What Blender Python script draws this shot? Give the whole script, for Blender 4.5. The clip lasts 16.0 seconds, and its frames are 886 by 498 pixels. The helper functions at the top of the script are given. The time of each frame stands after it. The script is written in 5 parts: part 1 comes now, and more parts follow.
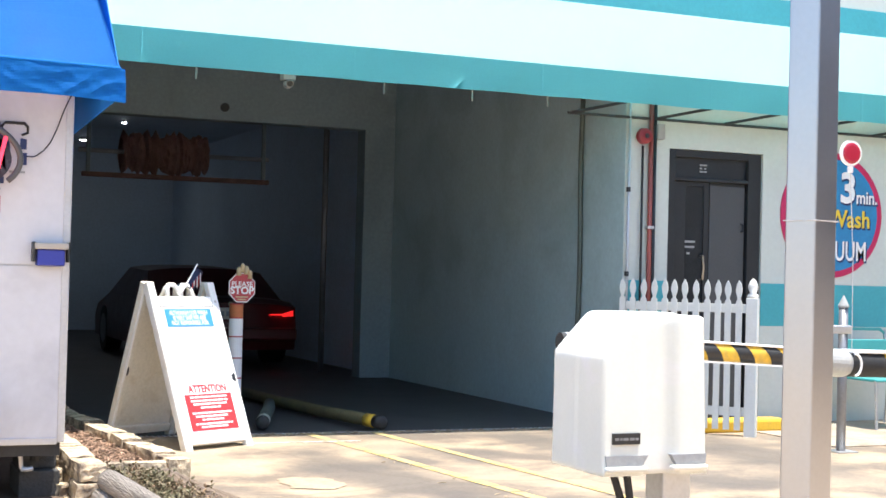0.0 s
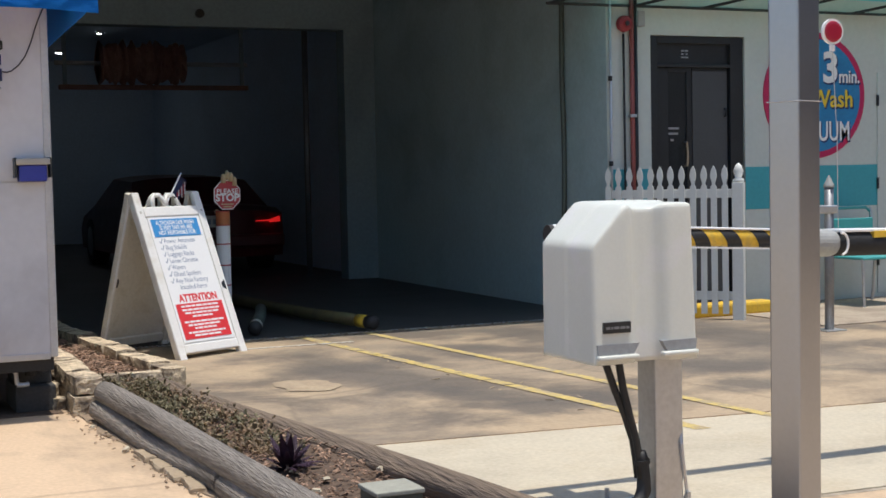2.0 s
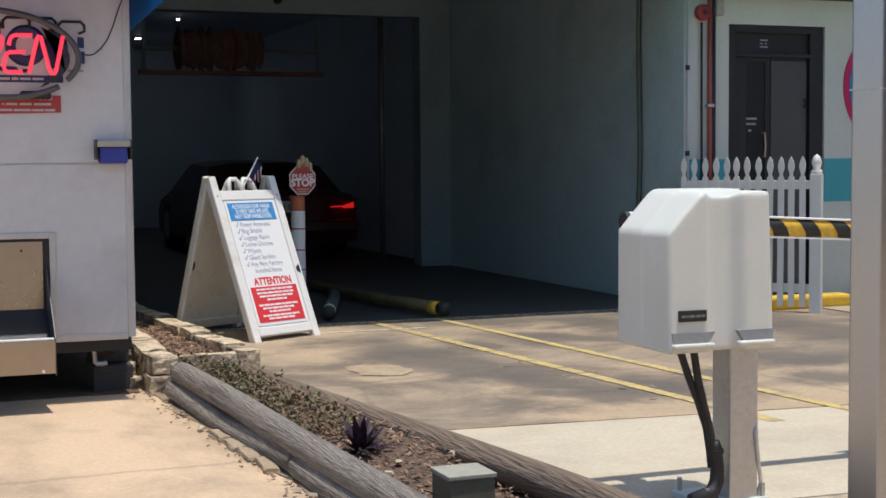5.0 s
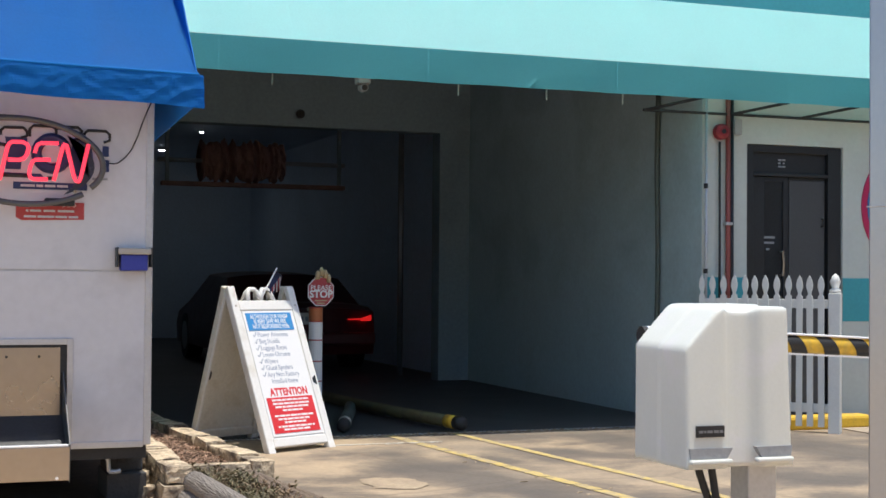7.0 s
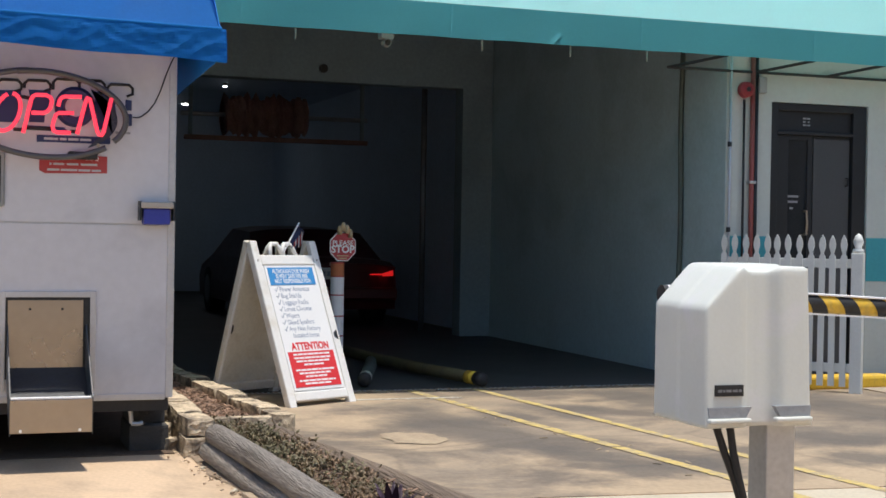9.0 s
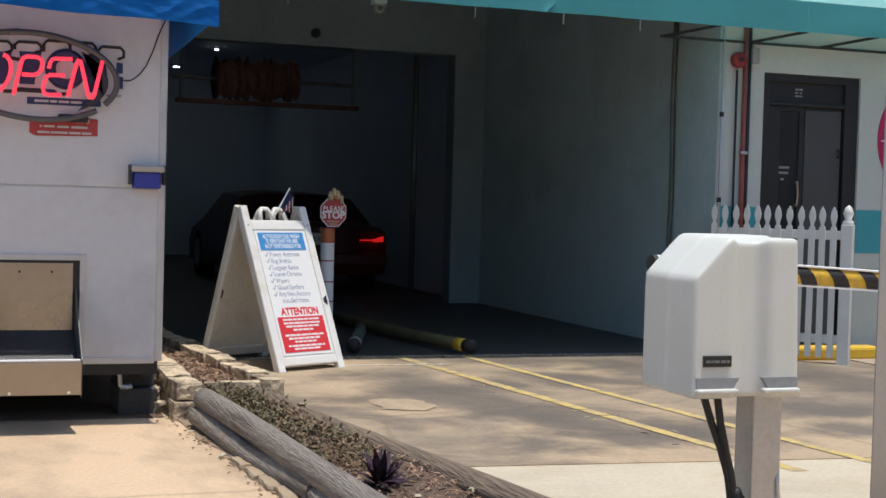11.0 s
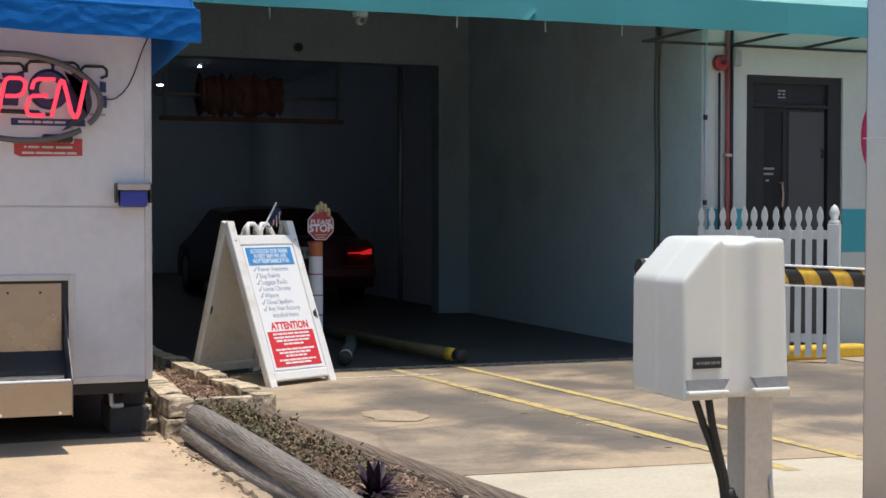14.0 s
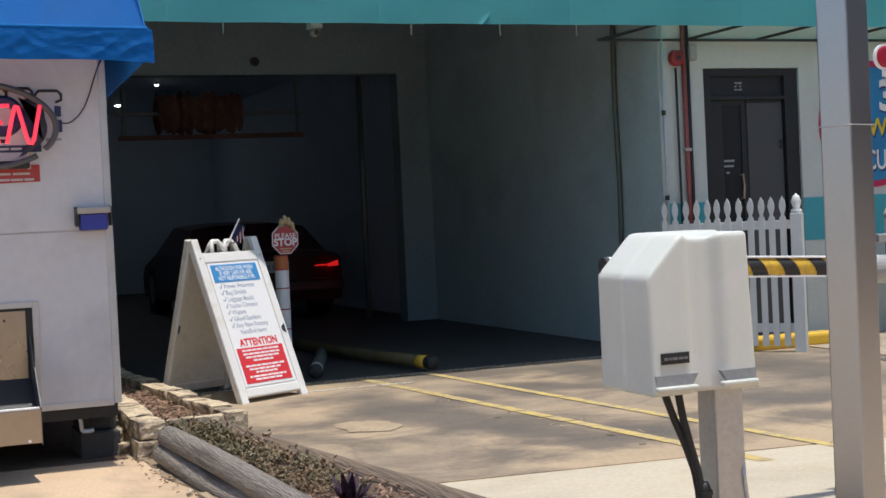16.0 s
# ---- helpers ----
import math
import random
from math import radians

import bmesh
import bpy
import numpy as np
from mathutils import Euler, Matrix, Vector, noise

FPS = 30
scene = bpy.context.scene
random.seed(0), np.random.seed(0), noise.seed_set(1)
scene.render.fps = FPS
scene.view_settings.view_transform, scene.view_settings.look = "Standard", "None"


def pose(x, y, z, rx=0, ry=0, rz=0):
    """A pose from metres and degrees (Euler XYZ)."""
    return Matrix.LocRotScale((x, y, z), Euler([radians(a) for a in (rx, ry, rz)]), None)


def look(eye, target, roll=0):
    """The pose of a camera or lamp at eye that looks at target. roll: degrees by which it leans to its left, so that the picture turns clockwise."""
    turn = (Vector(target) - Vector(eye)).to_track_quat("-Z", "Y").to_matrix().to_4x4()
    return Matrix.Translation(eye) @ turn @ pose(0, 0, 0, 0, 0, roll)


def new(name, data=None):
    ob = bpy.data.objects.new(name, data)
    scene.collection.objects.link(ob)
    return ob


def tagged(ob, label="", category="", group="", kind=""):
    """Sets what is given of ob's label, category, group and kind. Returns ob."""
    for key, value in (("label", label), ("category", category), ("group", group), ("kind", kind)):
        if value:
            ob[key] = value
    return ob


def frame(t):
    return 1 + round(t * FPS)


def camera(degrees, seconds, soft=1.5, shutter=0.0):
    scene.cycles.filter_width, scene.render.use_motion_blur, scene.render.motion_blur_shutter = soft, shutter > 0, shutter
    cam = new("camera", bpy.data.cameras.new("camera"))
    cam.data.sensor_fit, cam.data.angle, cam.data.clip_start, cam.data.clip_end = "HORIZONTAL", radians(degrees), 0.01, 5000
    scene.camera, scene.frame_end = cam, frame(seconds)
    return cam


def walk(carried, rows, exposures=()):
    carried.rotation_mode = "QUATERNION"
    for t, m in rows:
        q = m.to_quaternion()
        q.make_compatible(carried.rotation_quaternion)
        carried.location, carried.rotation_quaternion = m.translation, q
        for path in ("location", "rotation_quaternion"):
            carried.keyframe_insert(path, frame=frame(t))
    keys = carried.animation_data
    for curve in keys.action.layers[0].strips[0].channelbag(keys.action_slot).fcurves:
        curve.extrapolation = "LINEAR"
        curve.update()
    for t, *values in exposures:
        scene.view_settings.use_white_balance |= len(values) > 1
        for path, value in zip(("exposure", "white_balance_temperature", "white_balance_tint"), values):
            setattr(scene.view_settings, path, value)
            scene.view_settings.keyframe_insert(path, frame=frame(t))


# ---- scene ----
# ---- camera and walk ----
cam = camera(34.83, 16.0, soft=1.6)
# seconds, eye x, y, z, turn about x, y, z in degrees
ROWS = [
    (0.0, 0.0249, 0.0013, 1.2360, 90.983, -1.476, -23.519),
    (0.2, 0.0261, 0.0018, 1.2362, 89.800, -1.724, -23.274),
    (0.5, 0.0277, 0.0030, 1.2363, 88.848, -1.795, -22.888),
    (1.0, 0.0296, 0.0066, 1.2346, 87.876, 0.128, -23.393),
    (1.5, 0.0302, 0.0086, 1.2336, 87.170, 0.971, -23.871),
    (2.0, 0.0303, 0.0095, 1.2344, 86.845, 1.112, -24.126),
    (2.5, 0.0312, 0.0103, 1.2340, 86.527, 1.394, -24.171),
    (3.0, 0.0325, 0.0120, 1.2332, 86.350, 1.677, -24.219),
    (3.5, 0.0322, 0.0107, 1.2315, 86.209, 1.430, -23.312),
    (3.7, 0.0336, 0.0098, 1.2299, 85.961, 1.041, -22.997),
    (5.8, 0.0066, 0.0037, 1.2120, 87.532, 0.703, -20.671),
    (6.0, 0.0080, -0.0007, 1.2095, 88.456, 0.606, -20.972),
    (6.2, 0.0084, -0.0015, 1.2079, 89.655, 0.400, -21.124),
    (6.5, 0.0086, -0.0018, 1.2064, 91.174, -0.035, -20.825),
    (7.0, 0.0100, -0.0052, 1.2035, 91.133, -0.467, -20.435),
    (7.5, 0.0119, -0.0122, 1.2031, 90.419, -0.488, -19.915),
    (8.0, 0.0111, -0.0121, 1.2027, 90.364, -1.943, -19.470),
    (8.5, 0.0131, -0.0112, 1.2042, 89.707, -2.299, -19.624),
    (9.0, 0.0146, -0.0109, 1.2080, 89.322, -0.975, -19.520),
    (9.2, 0.0186, -0.0060, 1.2133, 88.725, -0.297, -19.466),
    (11.5, 0.0127, -0.0123, 1.2139, 87.980, -1.821, -19.956),
    (12.0, 0.0138, -0.0138, 1.2179, 88.655, -0.280, -19.710),
    (12.5, 0.0138, -0.0150, 1.2176, 89.146, 1.360, -19.553),
    (13.0, 0.0138, -0.0155, 1.2170, 89.302, 1.765, -19.861),
    (13.5, 0.0121, -0.0168, 1.2140, 88.720, 1.411, -20.218),
    (14.0, 0.0138, -0.0197, 1.2080, 88.409, -0.091, -20.411),
    (14.5, 0.0253, -0.0048, 1.2054, 88.439, -0.102, -20.501),
    (15.0, 0.0292, 0.0003, 1.2045, 88.103, 0.332, -20.598),
    (15.5, 0.0301, -0.0062, 1.2063, 88.207, 1.160, -21.190),
    (16.0, 0.0322, -0.0172, 1.2122, 88.638, 2.690, -21.794),
]
EXPOSURE = 0.19
walk(cam, [(t, pose(x, y, z, rx, ry, rz)) for t, x, y, z, rx, ry, rz in ROWS],
     exposures=[(0.0, EXPOSURE + 1.32), (0.2, EXPOSURE + 0.85), (0.4, EXPOSURE + 0.45), (0.6, EXPOSURE + 0.2), (0.8, EXPOSURE), (1.0, EXPOSURE - 0.1), (1.5, EXPOSURE - 0.06), (2.0, EXPOSURE), (3.7, EXPOSURE), (6.0, EXPOSURE - 0.07), (6.5, EXPOSURE + 0.33), (7.0, EXPOSURE + 0.27), (7.5, EXPOSURE + 0.02), (8.0, EXPOSURE + 0.1), (9.0, EXPOSURE + 0.1), (11.5, EXPOSURE - 0.03), (12.0, EXPOSURE + 0.05), (12.5, EXPOSURE + 0.1), (13.0, EXPOSURE + 0.18), (14.0, EXPOSURE + 0.1), (14.5, EXPOSURE - 0.08), (15.0, EXPOSURE + 0.02), (16.0, EXPOSURE + 0.02)])

# ---- world and sun ----
SUN = Vector((0.10, -0.11, 0.99)).normalized()
world = bpy.data.worlds.new("world")
scene.world = world
world.use_nodes = True
wn = world.node_tree.nodes
sky = wn.new("ShaderNodeTexSky")
sky.sky_type, sky.sun_disc = "NISHITA", False
sky.sun_elevation = math.asin(SUN.z)
sky.sun_rotation = math.atan2(SUN.x, SUN.y)
wn["Background"].inputs["Strength"].default_value = 0.15
world.node_tree.links.new(sky.outputs[0], wn["Background"].inputs["Color"])
sun = new("sun", bpy.data.lights.new("sun", "SUN"))
sun.data.energy, sun.data.angle, sun.data.color = 3.6, radians(0.6), (1.0, 0.94, 0.85)
sun.matrix_basis = look(SUN * 30, (0, 0, 0))


# ---- materials ----
def mat(name, color, rough=0.6, metal=0.0, vary=0.12, scale=6.0, fine=60.0, bump=0.15, second=None, amount=0.5,
        stretch=(1, 1, 1), coat=0.0, each=0.0, spec=0.5, depth=0.01, island=0.0, stain=None, cracks=0.0, spots=None):
    """A surface with two scales of variation. second: the colour of its stains; each: variation from piece to piece."""
    m = bpy.data.materials.new(name)
    m.use_nodes = True
    nt = m.node_tree
    b = nt.nodes["Principled BSDF"]
    b.inputs["Roughness"].default_value, b.inputs["Metallic"].default_value = rough, metal
    b.inputs["Coat Weight"].default_value = coat
    b.inputs["Specular IOR Level"].default_value = spec
    geo = nt.nodes.new("ShaderNodeNewGeometry")
    mp = nt.nodes.new("ShaderNodeMapping")
    mp.inputs["Scale"].default_value = stretch
    co_raw = geo.outputs["Position"]
    nt.links.new(co_raw, mp.inputs["Vector"])

    def noi(s, detail, distort=0.0):
        n = nt.nodes.new("ShaderNodeTexNoise")
        n.inputs["Scale"].default_value, n.inputs["Detail"].default_value = s, detail
        n.inputs["Distortion"].default_value = distort
        nt.links.new(mp.outputs[0], n.inputs["Vector"])
        return n

    def mix(fac, a, c, blend="MIX"):
        n = nt.nodes.new("ShaderNodeMix")
        n.data_type, n.blend_type = "RGBA", blend
        for sock, v in ((n.inputs[0], fac), (n.inputs[6], a), (n.inputs[7], c)):
            if isinstance(v, (int, float)):
                sock.default_value = v
            elif isinstance(v, tuple):
                sock.default_value = (*v, 1)
            else:
                nt.links.new(v, sock)
        return n.outputs[2]

    big, small = noi(scale, 8, 0.5), noi(fine, 4)
    big.inputs["Roughness"].default_value = 0.6
    out = (*color,)
    if second:
        ramp = nt.nodes.new("ShaderNodeValToRGB")
        ramp.color_ramp.elements[0].position, ramp.color_ramp.elements[1].position = 0.62 - amount * 0.3, 0.78 - amount * 0.3
        nt.links.new(big.outputs[0], ramp.inputs[0])
        out = mix(ramp.outputs[0], out, second)
    if stain:
        dark, s_scale, lo, hi, s_stretch = stain
        mp = nt.nodes.new("ShaderNodeMapping")
        mp.inputs["Scale"].default_value = s_stretch
        nt.links.new(co_raw, mp.inputs[0])
        sn = nt.nodes.new("ShaderNodeTexNoise")
        sn.inputs["Scale"].default_value, sn.inputs["Detail"].default_value = s_scale, 7
        sn.inputs["Roughness"].default_value, sn.inputs["Distortion"].default_value = 0.6, 0.35
        nt.links.new(mp.outputs[0], sn.inputs["Vector"])
        sr = nt.nodes.new("ShaderNodeMapRange")
        sr.inputs[1].default_value, sr.inputs[2].default_value, sr.inputs[4].default_value = lo, hi, 0.85
        nt.links.new(sn.outputs[0], sr.inputs[0])
        out = mix(sr.outputs[0], out, dark)
    if spots:
        # dark patches with ragged outlines: middle and half sizes on the ground
        dark, places = spots
        nw = nt.nodes.new("ShaderNodeTexNoise")
        nw.inputs["Scale"].default_value, nw.inputs["Detail"].default_value, nw.inputs["Roughness"].default_value = 2.2, 6, 0.62
        nt.links.new(co_raw, nw.inputs["Vector"])
        warp = nt.nodes.new("ShaderNodeVectorMath")
        warp.operation = "MULTIPLY_ADD"
        warp.inputs[1].default_value = (0.6, 1.1, 0)
        nt.links.new(nw.outputs[1], warp.inputs[0]), nt.links.new(co_raw, warp.inputs[2])
        total = None
        for sx, sy, rx, ry in places:
            off = nt.nodes.new("ShaderNodeMapping")
            off.inputs["Location"].default_value = (-(sx + 0.3) / rx, -(sy + 0.55) / ry, 0)
            off.inputs["Scale"].default_value = (1 / rx, 1 / ry, 0)
            nt.links.new(warp.outputs[0], off.inputs[0])
            ln = nt.nodes.new("ShaderNodeVectorMath")
            ln.operation = "LENGTH"
            nt.links.new(off.outputs[0], ln.inputs[0])
            fade = nt.nodes.new("ShaderNodeMapRange")
            fade.inputs[1].default_value, fade.inputs[2].default_value = 0.55, 1.35
            fade.inputs[3].default_value, fade.inputs[4].default_value = 0.8, 0.0
            nt.links.new(ln.outputs["Value"], fade.inputs[0])
            if total:
                mx = nt.nodes.new("ShaderNodeMath")
                mx.operation = "MAXIMUM"
                nt.links.new(total, mx.inputs[0]), nt.links.new(fade.outputs[0], mx.inputs[1])
                total = mx.outputs[0]
            else:
                total = fade.outputs[0]
        out = mix(total, out, dark)
    if cracks:
        vo = nt.nodes.new("ShaderNodeTexVoronoi")
        vo.feature = "DISTANCE_TO_EDGE"
        vo.inputs["Scale"].default_value = cracks
        wob = nt.nodes.new("ShaderNodeVectorMath")
        wob.operation = "MULTIPLY_ADD"
        wob.inputs[1].default_value = (0.5, 0.5, 0.5)
        nt.links.new(big.outputs[1], wob.inputs[0]), nt.links.new(co_raw, wob.inputs[2])
        nt.links.new(wob.outputs[0], vo.inputs["Vector"])
        cr = nt.nodes.new("ShaderNodeMapRange")
        cr.inputs[1].default_value, cr.inputs[2].default_value = 0.002, 0.009
        cr.inputs[3].default_value, cr.inputs[4].default_value = 0.28, 0.0
        nt.links.new(vo.outputs[0], cr.inputs[0])
        out = mix(cr.outputs[0], out, (0.1, 0.08, 0.06))
    tone = nt.nodes.new("ShaderNodeMapRange")
    tone.inputs[3].default_value, tone.inputs[4].default_value = 1 - vary * 1.6, 1 + vary * 1.2
    tone.inputs[1].default_value, tone.inputs[2].default_value = 0.25, 0.75
    add = nt.nodes.new("ShaderNodeMath")
    add.operation = "MULTIPLY_ADD"
    nt.links.new(small.outputs[0], add.inputs[0])
    add.inputs[1].default_value = 0.5
    half = nt.nodes.new("ShaderNodeMath")
    half.operation = "MULTIPLY"
    half.inputs[1].default_value = 0.5
    nt.links.new(big.outputs[0], half.inputs[0])
    nt.links.new(half.outputs[0], add.inputs[2])
    nt.links.new(add.outputs[0], tone.inputs[0])
    val = tone.outputs[0]
    if each:
        info = nt.nodes.new("ShaderNodeObjectInfo")
        er = nt.nodes.new("ShaderNodeMapRange")
        er.inputs[3].default_value, er.inputs[4].default_value = 1 - each, 1 + each
        nt.links.new(info.outputs["Random"], er.inputs[0])
        mu = nt.nodes.new("ShaderNodeMath")
        mu.operation = "MULTIPLY"
        nt.links.new(val, mu.inputs[0]), nt.links.new(er.outputs[0], mu.inputs[1])
        val = mu.outputs[0]
    if island:
        ir = nt.nodes.new("ShaderNodeMapRange")
        ir.inputs[3].default_value, ir.inputs[4].default_value = 1 - island, 1 + island
        nt.links.new(geo.outputs["Random Per Island"], ir.inputs[0])
        im = nt.nodes.new("ShaderNodeMath")
        im.operation = "MULTIPLY"
        nt.links.new(val, im.inputs[0]), nt.links.new(ir.outputs[0], im.inputs[1])
        val = im.outputs[0]
    comb = nt.nodes.new("ShaderNodeCombineColor")
    for i in range(3):
        nt.links.new(val, comb.inputs[i])
    nt.links.new(mix(1.0, out, comb.outputs[0], "MULTIPLY"), b.inputs["Base Color"])
    rr = nt.nodes.new("ShaderNodeMapRange")
    rr.inputs[3].default_value, rr.inputs[4].default_value = max(0.02, rough - 0.12), min(1, rough + 0.12)
    nt.links.new(big.outputs[0], rr.inputs[0])
    nt.links.new(rr.outputs[0], b.inputs["Roughness"])
    if bump:
        bp = nt.nodes.new("ShaderNodeBump")
        bp.inputs["Strength"].default_value, bp.inputs["Distance"].default_value = bump, depth
        nt.links.new(small.outputs[0], bp.inputs["Height"])
        nt.links.new(bp.outputs[0], b.inputs["Normal"])
    return m


def glow(name, color, strength):
    m = bpy.data.materials.new(name)
    m.use_nodes = True
    b = m.node_tree.nodes["Principled BSDF"]
    b.inputs["Base Color"].default_value = (*color, 1)
    b.inputs["Emission Color"].default_value = (*color, 1)
    b.inputs["Emission Strength"].default_value = strength
    return m


M = {}
DARK_PATCHES = [(2.99, 8.26, 0.32, 0.93), (3.21, 7.66, 0.29, 0.46), (3.29, 7.07, 0.22, 0.32), (3.05, 7.41, 0.2, 0.32), (3.53, 8.58, 0.24, 0.32), (4.07, 8.78, 0.32, 0.4), (6.08, 8.42, 0.41, 1.09), (3.46, 6.48, 0.26, 0.32), (3.76, 6.54, 0.2, 0.32), (5.16, 7.24, 0.41, 0.38), (4.86, 9.3, 0.29, 0.75), (4.79, 6.54, 0.27, 0.32)]
M["ground"] = mat("worn_concrete", (0.60, 0.44, 0.29), 0.85, vary=0.14, scale=0.7, fine=45, second=(0.47, 0.345, 0.225), amount=0.6, bump=0.12, stain=((0.33, 0.25, 0.175), 1.3, 0.46, 0.66, (1.5, 0.8, 1)), cracks=0.3)
M["drive"] = mat("blotchy_concrete", (0.44, 0.335, 0.22), 0.8, vary=0.16, scale=0.6, fine=35, second=(0.27, 0.215, 0.155), amount=0.66, bump=0.2, stain=((0.125, 0.103, 0.083), 1.1, 0.46, 0.60, (0.85, 1.0, 1)), cracks=0.35, spots=((0.105, 0.092, 0.08), DARK_PATCHES))
M["walk"] = mat("grey_tan_walk_concrete", (0.40, 0.33, 0.25), 0.85, vary=0.2, scale=1.8, fine=40, second=(0.26, 0.21, 0.16), amount=0.5, bump=0.3)
# the white plastic darkened to carry the shade of the sign's rear panel
M["dimplastic"] = mat("dimmed_white_plastic", (0.70, 0.665, 0.58), 0.55, vary=0.1, scale=5, fine=50, second=(0.60, 0.55, 0.45), amount=0.4)
M["shadeground"] = mat("shade_grey_ground", (0.115, 0.12, 0.125), 0.85, vary=0.2, scale=2, fine=90, second=(0.085, 0.088, 0.09), amount=0.45, bump=0.5)
M["walkedge"] = mat("chipped_concrete_edge", (0.46, 0.40, 0.31), 0.9, vary=0.25, scale=6, fine=60, second=(0.25, 0.21, 0.16), amount=0.5, bump=0.5)
M["apron"] = mat("pale_concrete", (0.52, 0.46, 0.35), 0.85, vary=0.14, scale=1.6, fine=50, second=(0.45, 0.385, 0.28), amount=0.45, bump=0.25, stain=((0.38, 0.33, 0.25), 1.3, 0.5, 0.75, (0.7, 1.2, 1)))
# one near-black tone over the whole bay and tunnel floor
M["bayfloor"] = mat("dark_bay_concrete", (0.055, 0.055, 0.055), 0.55, vary=0.25, scale=1.2, fine=30, bump=0.25)
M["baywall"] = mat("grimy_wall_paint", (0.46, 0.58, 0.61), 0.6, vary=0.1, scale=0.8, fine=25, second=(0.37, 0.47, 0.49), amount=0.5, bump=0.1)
# the bay paint again, darkened to put the dimness deeper in into its colour
M["innerwall"] = mat("dimmed_inner_wall_paint", (0.28, 0.365, 0.405), 0.65, vary=0.14, scale=0.8, fine=25, second=(0.22, 0.285, 0.315), amount=0.5, bump=0.1)
M["tunnelwall"] = mat("pale_tunnel_wall", (0.60, 0.72, 0.86), 0.7, vary=0.1, scale=1.0, fine=20)
M["darkwall"] = mat("added_dark_wall", (0.10, 0.11, 0.125), 0.85, vary=0.2, scale=1.5, fine=20, second=(0.07, 0.08, 0.085), amount=0.5)
M["wallwhite"] = mat("white_wall_paint", (0.54, 0.59, 0.555), 0.6, vary=0.05, scale=1.2, fine=30, second=(0.56, 0.58, 0.545), amount=0.35, bump=0.12)
M["teal"] = mat("teal_wall_paint", (0.055, 0.36, 0.42), 0.55, vary=0.08, scale=1.5, fine=35, bump=0.12)
M["valance"] = mat("teal_awning_cloth", (0.13, 0.56, 0.60), 0.7, vary=0.05, scale=1.2, fine=90, bump=0.08)
M["cyan"] = mat("pale_cyan_awning_cloth", (0.47, 0.87, 0.86), 0.7, vary=0.04, scale=0.8, fine=90, bump=0.06)
M["blue"] = mat("blue_awning_vinyl", (0.008, 0.19, 0.60), 0.65, vary=0.06, scale=3, fine=70, bump=0.05, spec=0.2)
M["trailer"] = mat("white_trailer_skin", (0.61, 0.61, 0.63), 0.4, vary=0.05, scale=1.5, fine=20, second=(0.50, 0.50, 0.52), amount=0.3, bump=0.04)
M["trailertrim"] = mat("grey_aluminium_trim", (0.55, 0.55, 0.56), 0.4, 0.5, vary=0.08, scale=5, fine=60, bump=0.05)
M["plastic"] = mat("white_moulded_plastic", (0.78, 0.77, 0.74), 0.45, vary=0.05, scale=4, fine=60, second=(0.66, 0.63, 0.56), amount=0.25, bump=0.06)
M["cover"] = mat("white_abs_cover", (0.665, 0.68, 0.625), 0.38, vary=0.03, scale=5, fine=80, second=(0.68, 0.68, 0.66), amount=0.25, bump=0.04)
M["pocket"] = mat("grey_shade_and_print", (0.30, 0.31, 0.32), 0.5)
M["galv"] = mat("galvanised_steel", (0.52, 0.53, 0.54), 0.42, 0.75, vary=0.12, scale=8, fine=50, bump=0.06)
M["galvdark"] = mat("weathered_galvanised_steel", (0.25, 0.26, 0.28), 0.5, 0.6, vary=0.15, scale=8, fine=50, bump=0.06)
M["alu"] = mat("weathered_aluminium", (0.40, 0.41, 0.44), 0.33, 1.0, vary=0.035, scale=2.5, fine=60, bump=0.03)
M["steel"] = mat("stainless_steel", (0.39, 0.33, 0.265), 0.3, 0.85, vary=0.05, scale=3, fine=25, bump=0.05)
M["black"] = mat("black_rubber", (0.02, 0.02, 0.02), 0.6, vary=0.3, scale=8, fine=60)
M["darkmetal"] = mat("dark_bronze_frame", (0.028, 0.032, 0.036), 0.45, 0.3, vary=0.2)
M["darkglass"] = mat("dark_door_glass", (0.03, 0.033, 0.035), 0.12, vary=0.2, bump=0.0)
M["doorpanel"] = mat("grey_door_panel", (0.062, 0.068, 0.074), 0.5, vary=0.1, scale=2)
M["fence"] = mat("white_vinyl_fence", (0.66, 0.68, 0.655), 0.5, vary=0.06, scale=6, fine=60)
M["yellow"] = mat("yellow_paint", (0.72, 0.46, 0.04), 0.6, vary=0.15, scale=10, fine=60, second=(0.45, 0.3, 0.08), amount=0.35)
M["yellowline"] = mat("worn_yellow_line_paint", (0.60, 0.45, 0.15), 0.75, vary=0.25, scale=9, fine=60, second=(0.36, 0.285, 0.17), amount=0.62, bump=0.3)
M["whiteline"] = mat("worn_white_line_paint", (0.6, 0.57, 0.5), 0.75, vary=0.2, scale=14, fine=60, second=(0.33, 0.27, 0.2), amount=0.5, bump=0.3)
M["redsign"] = mat("red_print", (0.68, 0.035, 0.04), 0.45, vary=0.03, bump=0.02)
M["darkred"] = mat("faded_red_print", (0.42, 0.05, 0.05), 0.5, vary=0.06, bump=0.02)
M["bluesign"] = mat("blue_print", (0.045, 0.26, 0.58), 0.45, vary=0.03, bump=0.02)
M["ink"] = mat("grey_blue_ink", (0.25, 0.30, 0.40), 0.5, vary=0.05, bump=0.0)
M["white"] = mat("white_print", (0.82, 0.82, 0.82), 0.45, vary=0.02, bump=0.0)
M["navy"] = mat("navy_print", (0.02, 0.035, 0.12), 0.45, vary=0.05, bump=0.0)
